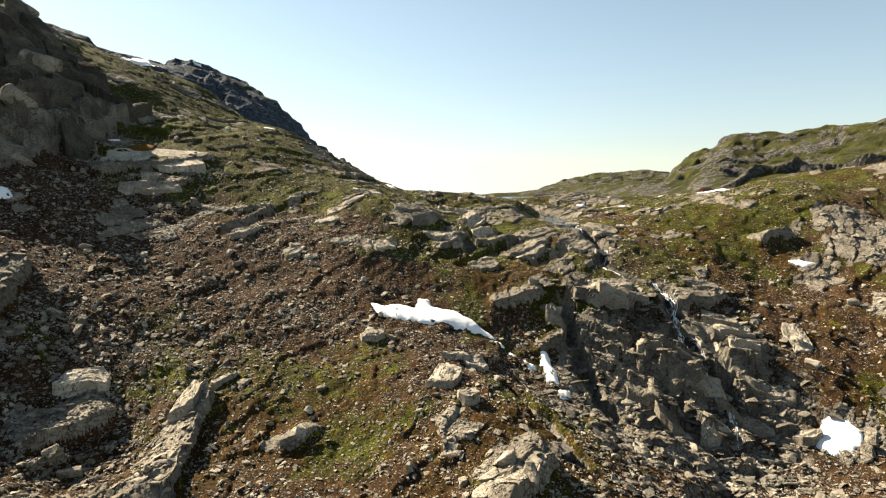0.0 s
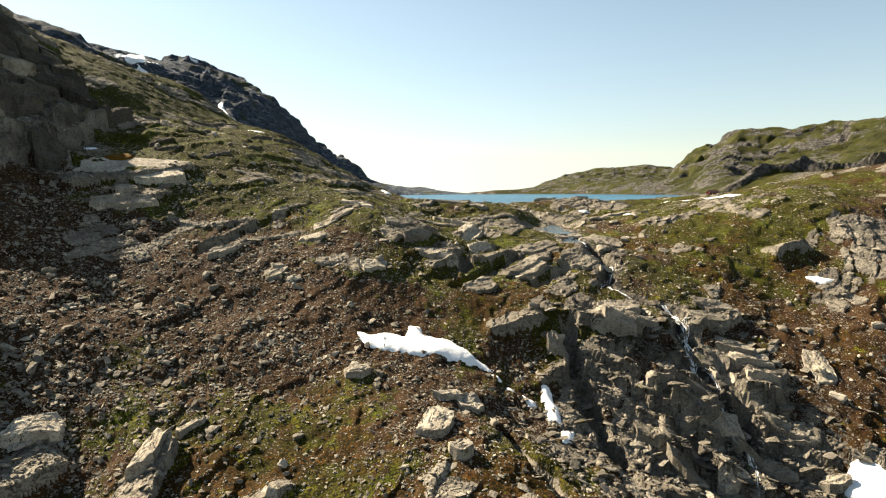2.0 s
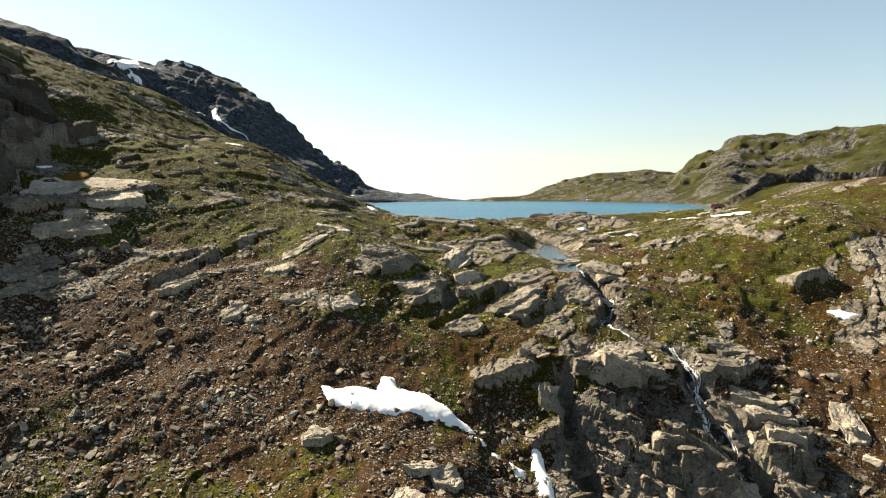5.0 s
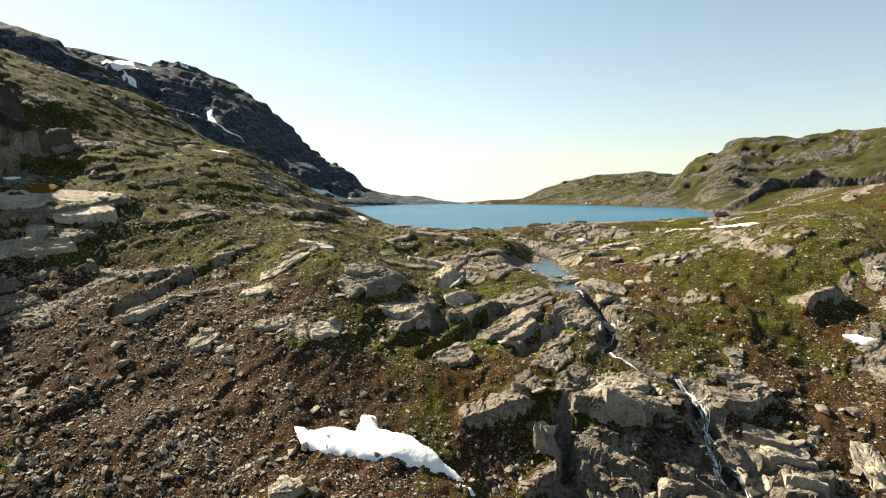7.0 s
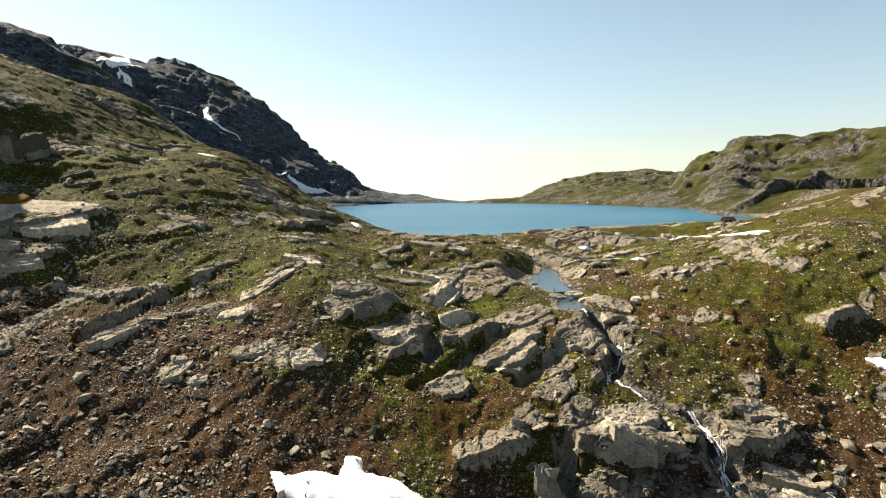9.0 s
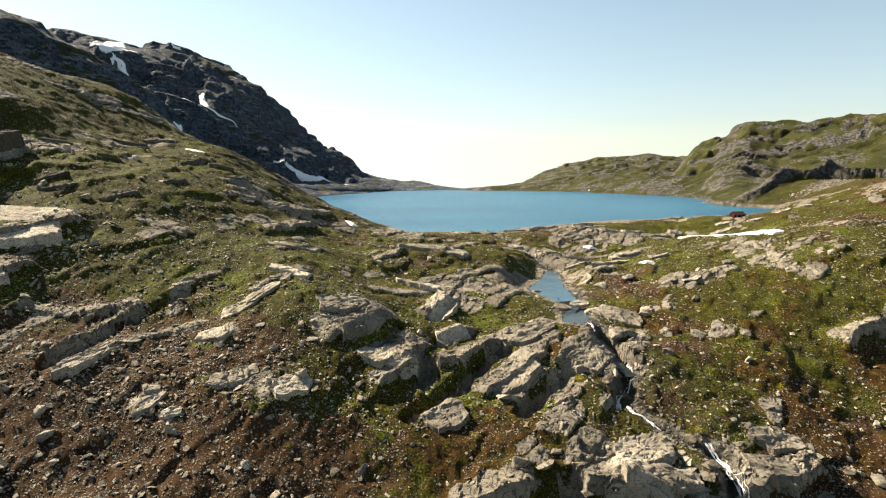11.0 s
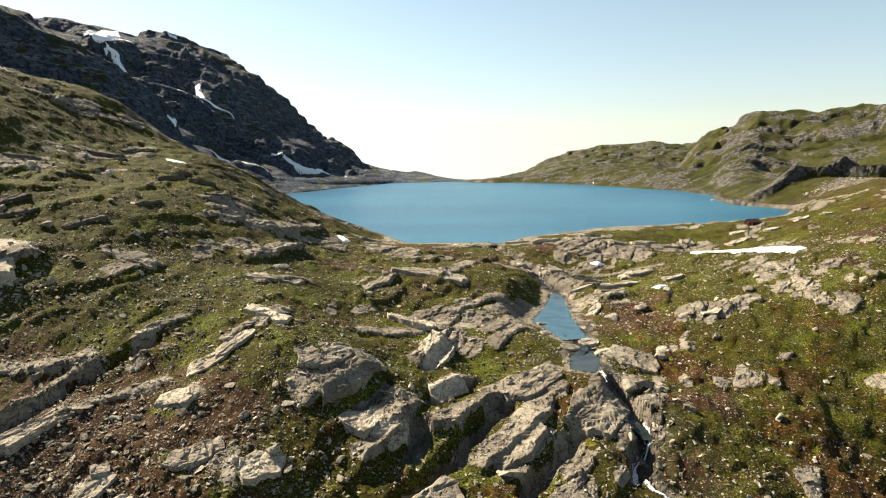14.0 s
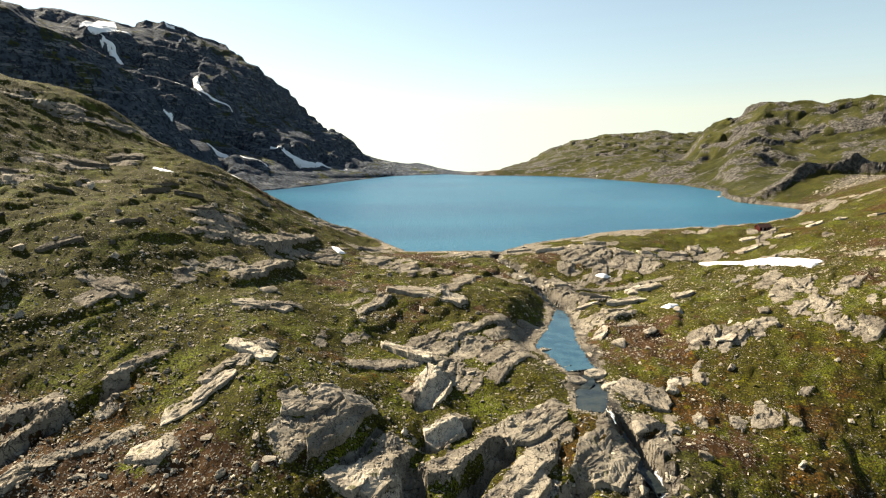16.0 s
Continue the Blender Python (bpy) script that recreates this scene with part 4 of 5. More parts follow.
def scatter(name, label, count, x_range, y_range, density, sizes, material, seed, shapes=SHAPES, bedded=False):
    """Many loose stones, thrown over a stretch of ground where density(x, y, cover) allows them."""
    rng = np.random.default_rng(seed)
    y = np.exp(rng.uniform(math.log(y_range[0]), math.log(y_range[1]), count))
    x = rng.uniform(*x_range, count) * (y + 20)
    h, plants, rock, rust, wet_dark = land(x, y)
    keep = rng.uniform(0, 1, count) < density(x, y, plants, rock)
    keep &= (h > 0.2) | (y < 355)
    x, y, h = x[keep], y[keep], h[keep]
    h2, h3 = land(x + 0.8, y)[0], land(x, y + 0.8)[0]
    n = len(x)
    size = sizes[0] * (1 - rng.uniform(0, 1, n) * (1 - (sizes[0] / sizes[1]) ** 1.9)) ** (-1 / 1.9)
    normal = np.stack([-np.clip((h2 - h) / 0.8, -0.8, 0.8), -np.clip((h3 - h) / 0.8, -0.8, 0.8), np.ones(n)], 1) + 0.22 * rng.standard_normal((n, 3))
    turn = rng.uniform(0, 2 * np.pi, n)
    if bedded:
        # plates of one bedding, which dips up-slope to the left; their broken edges look to the lower right
        normal = 0.6 * normal + np.array([-0.10, 0.12, 0.55]) + 0.04 * rng.standard_normal((n, 3))
        turn = math.atan2(STRIKE[1], STRIKE[0]) + rng.normal(0, 0.3, n) - 1.4 * np.exp(-(((x - 58) / 25) ** 2 + ((y - 148) / 22) ** 2))
    normal /= np.linalg.norm(normal, axis=1)[:, None]
    ahead = np.stack([np.cos(turn), np.sin(turn), np.zeros(n)], 1)
    ahead -= (ahead * normal).sum(1)[:, None] * normal
    ahead /= np.linalg.norm(ahead, axis=1)[:, None]
    side = np.cross(normal, ahead)
    verts, faces, base, kind = [], [], 0, rng.integers(0, len(shapes), n)
    for k, (sv, sf) in enumerate(shapes):
        pick = np.nonzero(kind == k)[0]
        scale = size[pick][:, None, None] * np.stack([rng.uniform(0.75, 1.3, (len(pick),)), rng.uniform(0.75, 1.2, len(pick)), rng.uniform(0.7, 1.2, len(pick))], 1)[:, None, :]
        local = sv[None] * scale
        v = local[..., :1] * ahead[pick][:, None] + local[..., 1:2] * side[pick][:, None] + local[..., 2:] * normal[pick][:, None]
        v = v + np.stack([x[pick], y[pick], h[pick] + (0.0 if bedded else 0.1) * size[pick]], 1)[:, None]
        verts.append(v.reshape(-1, 3))
        faces.append((sf[None] + np.arange(len(pick))[:, None, None] * len(sv) + base).reshape(-1, 3))
        base += len(pick) * len(sv)
    tagged(new(name, mesh_from(name, np.concatenate(verts), np.concatenate(faces), material, False)), label, "stones", kind="stuff")
    return n


def on_slope(x, y, plants, rock):
    bare = np.clip(1.25 - plants * 1.1, 0.2, 1)
    lump = sstep(-0.25, 0.35, fbm(x / 11, y / 11, 3, 201))
    brown = np.exp(-(((x + 40) / 60) ** 2 + ((y - 150) / 50) ** 2)) + 0.8 * np.exp(-(((x - 45) / 30) ** 2 + ((y - 120) / 30) ** 2))
    return np.clip(bare * (0.12 + 0.5 * lump) * (0.45 + 0.5 * brown), 0, 1) * (1 - sstep(300, 460, y))


def on_scree(x, y, plants, rock):
    a = np.exp(-(((x + 98) / 28) ** 2 + ((y - 175) / 45) ** 2)) + np.exp(-(((x - 46) / 24) ** 2 + ((y - 118) / 26) ** 2))
    a += 0.7 * np.exp(-(((x + 55) / 40) ** 2 + ((y - 165) / 32) ** 2)) + 0.5 * np.exp(-(((x + 75) / 30) ** 2 + ((y - 110) / 24) ** 2))
    a += 1.0 * np.exp(-(((x + 120) / 17) ** 2 + ((y - 208) / 34) ** 2))
    return np.clip(a * (0.4 + 0.8 * sstep(-0.3, 0.3, fbm(x / 7, y / 7, 3, 211))), 0, 1)


def on_talus(x, y, plants, rock):
    return sstep(1.0, 0.6, np.hypot((x - 350) / 75, (y - 562) / 24))


PLATE_SHAPES = [hull_shape(300 + k, 12, 0.16 + 0.04 * (k % 4)) for k in range(14)]


def on_outcrop(x, y, plants, rock):
    falls = np.exp(-(((x - 58) / 32) ** 2 + ((y - 150) / 30) ** 2))
    return np.clip(np.clip(rock - 0.25, 0, 1) * (1 - sstep(330, 470, y)) * (0.25 + 0.5 * sstep(-0.2, 0.3, fbm(x / 9, y / 9, 3, 221))) - falls, 0, 1)


def on_falls(x, y, plants, rock):
    return np.clip(0.9 * np.exp(-(((x - 60) / 28) ** 2 + ((y - 150) / 28) ** 2)), 0, 1)


scatter("wet_plates", "dark wet rock plates round the waterfall", 9000, (0.1, 0.74), (95, 200), on_falls, (1.2, 6.0), WET_STONE, 38, PLATE_SHAPES, True)
scatter("bedrock_plates", "pale jointed bedrock plates breaking out of moss", 13000, (-0.72, 0.74), (70, 450), on_outcrop, (1.3, 6.5), STONE, 33, PLATE_SHAPES, True)


def brown_slope(x, y):
    return sstep(1.2, 0.7, np.hypot((x + 30) / 85, (y - 150) / 50))


def on_brown(x, y, plants, rock):
    return on_slope(x, y, plants, rock) * brown_slope(x, y)


def on_green(x, y, plants, rock):
    return on_slope(x, y, plants, rock) * (1 - brown_slope(x, y))


scatter("slope_stones", "pale loose stones strewn over the mossy slope", 110000, (-0.72, 0.74), (80, 430), on_green, (0.45, 2.4), STONE, 31)
scatter("slope_stones", "dull brown-grey stones strewn over bare brown soil", 110000, (-0.72, 0.5), (80, 210), on_brown, (0.32, 1.9), SCREE_STONE, 39)
CHIP_SHAPES = [hull_shape(600 + k, 8, 0.24 + 0.08 * (k % 3)) for k in range(10)]


def on_moss(x, y, plants, rock):
    lump = sstep(-0.15, 0.4, fbm(x / 8, y / 8, 3, 231)) * sstep(-0.4, 0.3, fbm(x / 30, y / 30, 2, 232))
    return (0.3 + 0.7 * lump) * (1 - sstep(330, 430, y)) * (1 - 0.75 * np.exp(-(((x - 100) / 28) ** 2 + ((y - 234) / 30) ** 2)))


scatter("stone_chips", "small pale stones sprinkled through moss and soil", 56000, (-0.72, 0.74), (80, 380), on_moss, (0.34, 1.2), STONE, 34, CHIP_SHAPES)
scatter("stone_chips", "small pale stones sprinkled through moss below the lake", 60000, (-0.5, 0.56), (180, 380), on_moss, (0.36, 1.5), PALE_CHIPS, 35, CHIP_SHAPES)


def on_ledges(x, y, plants, rock):
    left = sstep(-35, -60, x) * sstep(190, 225, y)
    return left * sstep(0.0, 0.35, fbm(x / 12, y / 12, 3, 241)) * (1 - sstep(350, 400, y))


scatter("ledge_stones", "grey broken stones in streaks over the grassy slope", 9000, (-0.72, -0.1), (190, 400), on_ledges, (0.6, 3.4), SCREE_STONE, 36, CHIP_SHAPES)
scatter("talus", "grey talus below the far cliff", 5000, (0.4, 0.72), (530, 600), on_talus, (1.0, 3.2), DARK_STONE, 37)
scatter("scree", "grey-brown angular scree below the crags", 48000, (-0.72, 0.6), (75, 250), on_scree, (0.45, 3.0), SCREE_STONE, 32)


# ---------------------------------------------------------------- boulders and slabs
def boulder_mesh(name, seed, flat, material, level=2):
    """A jointed block: a chipped hull with broken edges and uneven faces."""
    sv, sf = hull_shape(900 + seed, 15, flat)
    bm = bmesh.new()
    vs = [bm.verts.new(v) for v in sv]
    for f in sf:
        bm.faces.new([vs[k] for k in f])
    bmesh.ops.dissolve_limit(bm, angle_limit=radians(14), verts=bm.verts, edges=bm.edges)
    bmesh.ops.bevel(bm, geom=list(bm.edges), offset=0.03, segments=1, affect="EDGES")
    bmesh.ops.triangulate(bm, faces=bm.faces)
    for _ in range(level):
        bmesh.ops.subdivide_edges(bm, edges=[e for e in bm.edges if e.calc_length() > 0.16], cuts=1)
        bmesh.ops.triangulate(bm, faces=bm.faces)
    for v in bm.verts:
        p = v.co * 3.1 + Vector((seed * 7.7, 0, 0))
        v.co += v.co.normalized() * (0.045 * noise.noise(p) + 0.025 * noise.noise(p * 3))
    me = bpy.data.meshes.new(name)
    bm.to_mesh(me)
    bm.free()
    me.materials.append(material)
    return me


BLOCKS = [boulder_mesh("boulder", k, 0.75, STONE) for k in range(7)]
PLATES = [boulder_mesh("rock_slab", 20 + k, 0.34, STONE) for k in range(5)]


def ground_frames(spots):
    """Height and lean of the ground at each (x, y, ...) spot."""
    x, y, e = np.array([p[0] for p in spots], float), np.array([p[1] for p in spots], float), 1.5
    h, dx, dy = land(x, y)[0], (land(x + e, y)[0] - land(x - e, y)[0]) / (2 * e), (land(x, y + e)[0] - land(x, y - e)[0]) / (2 * e)
    lean = [Vector((0, 0, 1)).rotation_difference(Vector((-0.8 * a, -0.8 * b, 1))).to_matrix().to_4x4() for a, b in zip(np.clip(dx, -1, 1), np.clip(dy, -1, 1))]
    return list(zip(h, lean))


def place_rocks(spots, label, group, seed, flat=0.0, bearing=None):
    """Boulders at (x, y, size) spots; flat: the share of them that are slabs."""
    made = []
    for k, ((x, y, size), (h, lean)) in enumerate(zip(spots, ground_frames(spots))):
        rng = random.Random((seed + k) * 13 + 5)
        slab = rng.random() < flat
        ob = new("rock_slab" if slab else "boulder", rng.choice(PLATES if slab else BLOCKS))
        turn = radians(55 + rng.uniform(-25, 25)) if slab else rng.uniform(0, 6.28)
        turn = turn if bearing is None else radians(bearing)
        m = Matrix.Translation((x, y, h + size * (0.02 if slab else 0.12))) @ lean
        m = m @ Matrix.Rotation(turn, 4, "Z") @ Matrix.Rotation(rng.uniform(-0.15, 0.15), 4, "X")
        thin = min(1.0, 5.5 / size) if slab else 1.0
        ob.matrix_world = m @ Matrix.Diagonal((size * rng.uniform(1.0, 1.25), size * rng.uniform(0.8, 1.05), size * thin * rng.uniform(0.85, 1.15), 1))
        made.append(tagged(ob, label, "rock", group))
    return made


BROWN_BOULDERS = [(-17.0, 146.7, 3.8), (1.9, 141.5, 2.2), (7.1, 140.9, 2.6), (1.1, 126.3, 4.0), (4.8, 118.2, 3.6), (11.5, 132.3, 2.6), (-49.9, 153.4, 2.6),
                  (-36.2, 148.4, 1.4), (10.1, 99.8, 4.6), (14.0, 94.3, 4.2), (-16.2, 188.5, 2.8), (-28.2, 188.5, 2.4), (-57.4, 172.4, 3), (-26.8, 119.5, 2.2),
                  (-26.6, 111.4, 2.6), (-33.2, 125.1, 1.6), (3.0, 98.1, 2.2), (-23.5, 195.4, 2.0)]
CRAG_BOULDERS = [(-88.8, 139.9, 3.6), (-81.4, 137.1, 3.6), (-77.7, 139.6, 2.6), (-69.5, 106.6, 4), (-65.9, 105.4, 4), (-97.8, 169.5, 3.4), (-109.3, 257.3, 4),
                 (-93.7, 253.4, 3.4), (-104.1, 306.4, 4), (-119.8, 289.7, 4.5), (-152.1, 360.7, 5)]
FALL_BOULDERS = [(39.6, 123.3, 3.2), (47.2, 122.1, 2.6), (42.7, 142.3, 2.6), (58.8, 127.3, 2.2), (55.1, 133.1, 3), (30.4, 166.0, 4), (25.2, 172.4, 3), (94.0, 163.4, 4),
                 (94.0, 155.6, 3.6), (120.6, 181.6, 4), (77.3, 166.6, 2.2), (31.5, 111.1, 2), (67.9, 128.8, 1.4)]
LIP_BOULDERS = [(-48.7, 233.8, 1.6), (-5.2, 275.8, 3.2), (83.7, 244.2, 2.4), (17.9, 239.8, 2.0), (7.9, 227.2, 2), (7.3, 270.8, 2.6), (-7.8, 258.0, 2.4),
                (65.1, 212.7, 3), (-42.6, 219.8, 1.5), (-19.0, 201.6, 2), (27.5, 221.1, 2), (66.6, 236.0, 3.6)]
LIP_SLABS = [(106.1, 274.9, 5), (-36.9, 199.5, 6), (54.4, 220.8, 5), (111.9, 306.0, 5), (85.0, 283.7, 6), (40.2, 250.1, 4), (80.4, 314.7, 6), (-34.9, 264.7, 7), (-67.9, 246.9, 9), (124.8, 294.9, 6), (71.3, 267.5, 5), (62, 262, 6)]
place_rocks(BROWN_BOULDERS, "pale angular boulder on the brown stony slope", "boulders on the slope", 0)
place_rocks(CRAG_BOULDERS, "grey boulder fallen below the dark crag", "boulders under the crag", 40)
place_rocks(FALL_BOULDERS, "jointed grey boulder beside the waterfall", "boulders by the waterfall", 80)
place_rocks(LIP_BOULDERS, "weathered boulder in moss below the lake", "boulders below the lake", 120)
place_rocks(LIP_SLABS, "pale flat rock slab lying in moss", "slabs below the lake", 160, 1.0)
CRAG_BLOCKS = [(-150, 222, 14), (-146, 240, 12), (-158, 250, 15), (-164, 268, 13), (-172, 262, 14), (-152, 268, 10), (-142, 212, 12), (-168, 284, 12), (-176, 296, 13),
               (-140, 230, 9), (-148, 255, 9), (-160, 236, 12), (-182, 280, 11), (-136, 205, 9), (-131, 196, 8)]
CRAG_BLOCKS = CRAG_BLOCKS[::2]
place_rocks(CRAG_BLOCKS, "massive layered block of the dark crag", "crag blocks", 240, 0.5, 50)


def throw_boulders(count, density, x_range, y_range, sizes, seed, label, group):
    """Larger loose boulders, each a thing of its own."""
    rng = np.random.default_rng(seed)
    x, y = rng.uniform(*x_range, count * 40), rng.uniform(*y_range, count * 40)
    h, plants, rock, rust, wet_dark = land(x, y)
    pick = np.nonzero((rng.random(len(x)) < density(x, y, plants, rock)) & (h < 60) & (wet_dark < 0.6))[0][:count]
    sizes = sizes[0] * (sizes[1] / sizes[0]) ** (rng.random(len(pick)) ** 1.6)
    place_rocks(list(zip(x[pick], y[pick], sizes)), label, group, seed, 0.3)


throw_boulders(90, on_scree, (-110, -20), (95, 205), (1.1, 2.8), 1000, "loose grey boulder among brown scree", "scree boulders")
throw_boulders(50, on_scree, (20, 75), (95, 150), (1.2, 3.2), 2000, "angular block fallen at the waterfall's foot", "waterfall blocks")
throw_boulders(70, on_slope, (-60, 125), (185, 300), (0.9, 2.2), 3000, "pale boulder half sunk in moss", "boulders in the moss")
throw_boulders(30, on_slope, (70, 140), (125, 215), (1.0, 2.6), 4000, "boulder on rust-brown heath", "heath boulders")
throw_boulders(40, on_moss, (-150, -40), (230, 350), (1.2, 3.0), 5000, "grey boulder on the grassy slope", "grassy slope boulders")


# ---------------------------------------------------------------- bedrock slabs
def bedrock_slab(x, y, length, width, bearing, thick, label, group, tilt=0.2, material=SLAB_ROCK, lift=0.08, face=None):
    """A plate of bedrock bedded in the ground: jagged outline, jointed and layered top, its lower right edge standing free."""
    rng = random.Random(int(x * 31 + y * 17))
    ca, sa = math.cos(radians(bearing)), math.sin(radians(bearing))
    across = Vector((sa, -ca, 0))
    if across.y > 0 or across.x < -0.5:
        across = -across
    corners = sorted(((k + rng.uniform(-0.3, 0.3)) / 8 * 6.283 for k in range(8)))
    reach = [rng.uniform(0.78, 1.12) for _ in corners]
    ring = []
    for k in range(8):
        a0, a1, q0, q1 = corners[k], corners[(k + 1) % 8], reach[k], reach[(k + 1) % 8]
        p0 = (q0 * math.copysign(abs(math.cos(a0)) ** 0.7, math.cos(a0)) * length / 2, q0 * math.copysign(abs(math.sin(a0)) ** 0.7, math.sin(a0)) * width / 2)
        p1 = (q1 * math.copysign(abs(math.cos(a1)) ** 0.7, math.cos(a1)) * length / 2, q1 * math.copysign(abs(math.sin(a1)) ** 0.7, math.sin(a1)) * width / 2)
        cuts = max(2, int(math.hypot(p1[0] - p0[0], p1[1] - p0[1]) / 0.55))
        for j in range(cuts):
            ring.append((p0[0] + (p1[0] - p0[0]) * j / cuts, p0[1] + (p1[1] - p0[1]) * j / cuts))
    ring = np.array(ring)
    n = len(ring)
    ring = ring * (1 + 0.16 * fbm(ring[:, 0] / 2.0 + x, ring[:, 1] / 2.0 + y, 4, 141))[:, None]
    steps = (1.05, 1.01, 1.0, 0.975) + tuple(np.linspace(0.94, 0.0, max(9, int(0.5 * max(width, 0.6 * length) / 0.45))))
    local = np.concatenate([ring * k for k in steps])
    dx, dy = local[:, 0] * ca - local[:, 1] * sa, local[:, 0] * sa + local[:, 1] * ca
    r2 = 0.35 * max(length, width)
    h = land(np.concatenate([x + dx, [x, x + r2, x - r2, x, x]]), np.concatenate([y + dy, [y, y, y, y + r2, y - r2]]))[0]
    below, around = h[:-5], h[-5:]
    middle = float(np.mean(around))
    if face is None:
        plane = middle + (around[1] - around[2]) / (2 * r2) * dx + (around[3] - around[4]) / (2 * r2) * dy
        base = 0.6 * plane + 0.4 * below
    else:
        base = middle - (face[0] * dx + face[1] * dy) / face[2]
    side = np.clip((dx * across.x + dy * across.y) / (0.5 * width), -1, 1)
    top = base + thick * (lift + 0.10 + 1.5 * tilt * (0.5 + 0.5 * side))
    calm = 1.0 if face is None else 0.3
    layer = 0.8 * calm * fbm(local[:, 0] / 7 + x, local[:, 1] / 2.4 + y, 4, 147) * min(1.0, thick / 2.2)
    top = top + 0.45 * np.round(layer / 0.28) * 0.28 + 0.4 * layer
    f1, f2, cp, cq = cells(local[:, 0] / 3.6 + x + 0.25 * fbm(local[:, 0] / 2, local[:, 1] / 2, 3, 151), local[:, 1] / 2.0 + y, 153)
    top = top + 0.14 * calm * hashed(np.floor(cp * 997), np.floor(cq * 991), 155) - 0.22 * calm * (1 - sstep(0.02, 0.13, f2 - f1)) + 0.10 * fbm(local[:, 0] / 0.8, local[:, 1] / 0.8, 2, 149)
    top[:n], top[n:2 * n] = np.minimum(below[:n], top[:n]) - 1.6, 0.5 * (np.minimum(below[n:2 * n], top[n:2 * n]) + top[n:2 * n]) - 0.2
    top[2 * n:3 * n] -= 0.08
    verts, rings, k = np.stack([dx, dy, top - middle], 1), len(steps), np.arange(n)
    nxt, tris = (k + 1) % n, []
    for r in range(rings - 1):
        a, b, c, d = r * n + k, r * n + nxt, (r + 1) * n + nxt, (r + 1) * n + k
        tris += [np.stack([a, b, c], 1), np.stack([a, c, d], 1)]
    ob = new("rock_slab", mesh_from("rock_slab", verts, np.concatenate(tris), material, False))
    ob.matrix_world = Matrix.Translation((x, y, middle))
    return tagged(ob, label, "rock", group)


LIP_PLATES = [(-11.5, 213.5, 15, 8.5, 50, 1.4), (-6.2, 208.5, 18, 5.5, 63, 3.4), (-3.0, 216.5, 8, 5, 40, 1.8), (-1.8, 199.8, 10.1, 7.1, 55, 2), (3.6, 198.8, 10.6, 4.8, 64, 3.5), (26.1, 201.6, 18.5, 9.3, 41, 2.2),
    (33.7, 220.6, 16.0, 7.2, 40, 1.5), (45.6, 212.2, 17.7, 10.6, 54, 2.5), (4.5, 246.5, 17, 6.0, -24, 2.6), (10.5, 282.5, 26, 9, -16, 2.2),
    (59.5, 234.8, 15, 8, -35, 2), (10.8, 230.2, 13.6, 8.2, 66, 3), (14.3, 216.8, 10.2, 6.1, 42, 3), (12.2, 185.0, 10.7, 7.5, 39, 2.5)]
MEADOW_PLATES = [(-55.5, 197.0, 30, 4.5, 59, 1.6), (-37.4, 199.7, 8.3, 5.0, -6, 1.2), (-27.0, 227.3, 12, 6.5, -30, 1.4), (-32.5, 251.5, 15, 6, 2, 1.3), (-68.2, 246.5, 17, 7, -15, 1.5), (-34.8, 209.5, 10, 5, 30, 1.0), (-30.1, 187.1, 9, 5, 35, 1.6), (-17.8, 185.6, 8, 5.5, 20, 2.2), (-44.1, 181.6, 7, 5, 50, 1.4), (-30.3, 214.4, 10.8, 4.3, 55, 1.4),
    (-44.1, 184.3, 3.8, 3.0, 18, 1.6), (-28.2, 189.0, 5.9, 3.5, 27, 1.2), (-18.4, 187.1, 5.3, 3.7, 22, 1.8), (-38.1, 179.2, 4.1, 2.5, 23, 1.2)]
FALL_PLATES = [(49.5, 181, 15, 9, 36, 3), (44.0, 174.0, 13, 8, 40, 3.4), (53.5, 174.5, 11, 7, 20, 3), (78.4, 187.6, 11.9, 7.1, 14, 2), (72.9, 179.0, 10.7, 6.4, -9, 2.5), (78.2, 159.4, 16.0, 9.6, 35, 3),
    (53.6, 144.6, 10.2, 5.1, 8, 3), (95.2, 165.4, 12.6, 6.3, -91, 2.2), (55.5, 160.7, 4.9, 2.9, -35, 2)]
FOOT_PLATES = [(-73.8, 124.6, 9.9, 5.9, 31, 3.5), (-50.7, 120.4, 9.3, 5.6, 88, 3.5), (-46.2, 127.7, 5.9, 2.3, 33, 2)]
SLOPE_PLATES = [(0.2, 126.8, 10.7, 6.4, 71, 2.4), (2.8, 139.9, 6.3, 4.4, 54, 2.4), (7.4, 138.9, 6.8, 5.4, 65, 2.2), (5.0, 118.2, 4.5, 3.6, 28, 3),
    (-17.2, 146.3, 5.8, 4.0, 39, 2), (30.2, 164.2, 6.6, 6.0, 59, 3.5)]
GREAT_PLATES = [(-105, 231, 37, 21, 14, 3.0), (-96, 207, 19, 6, 33, 2.5), (-99, 213, 7, 5, 20, 2)]
for row in LIP_PLATES:
    bedrock_slab(*row, "pale jointed rock slab with a dark broken edge", "bedrock slabs below the lake")
for row in MEADOW_PLATES:
    bedrock_slab(*row, "pale low rock slab in green moss", "bedrock slabs in the meadow")
for row in FALL_PLATES:
    bedrock_slab(*row, "massive jointed slab beside the waterfall", "bedrock slabs by the falls", 0.2, DARK_STONE)
rng = random.Random(41)
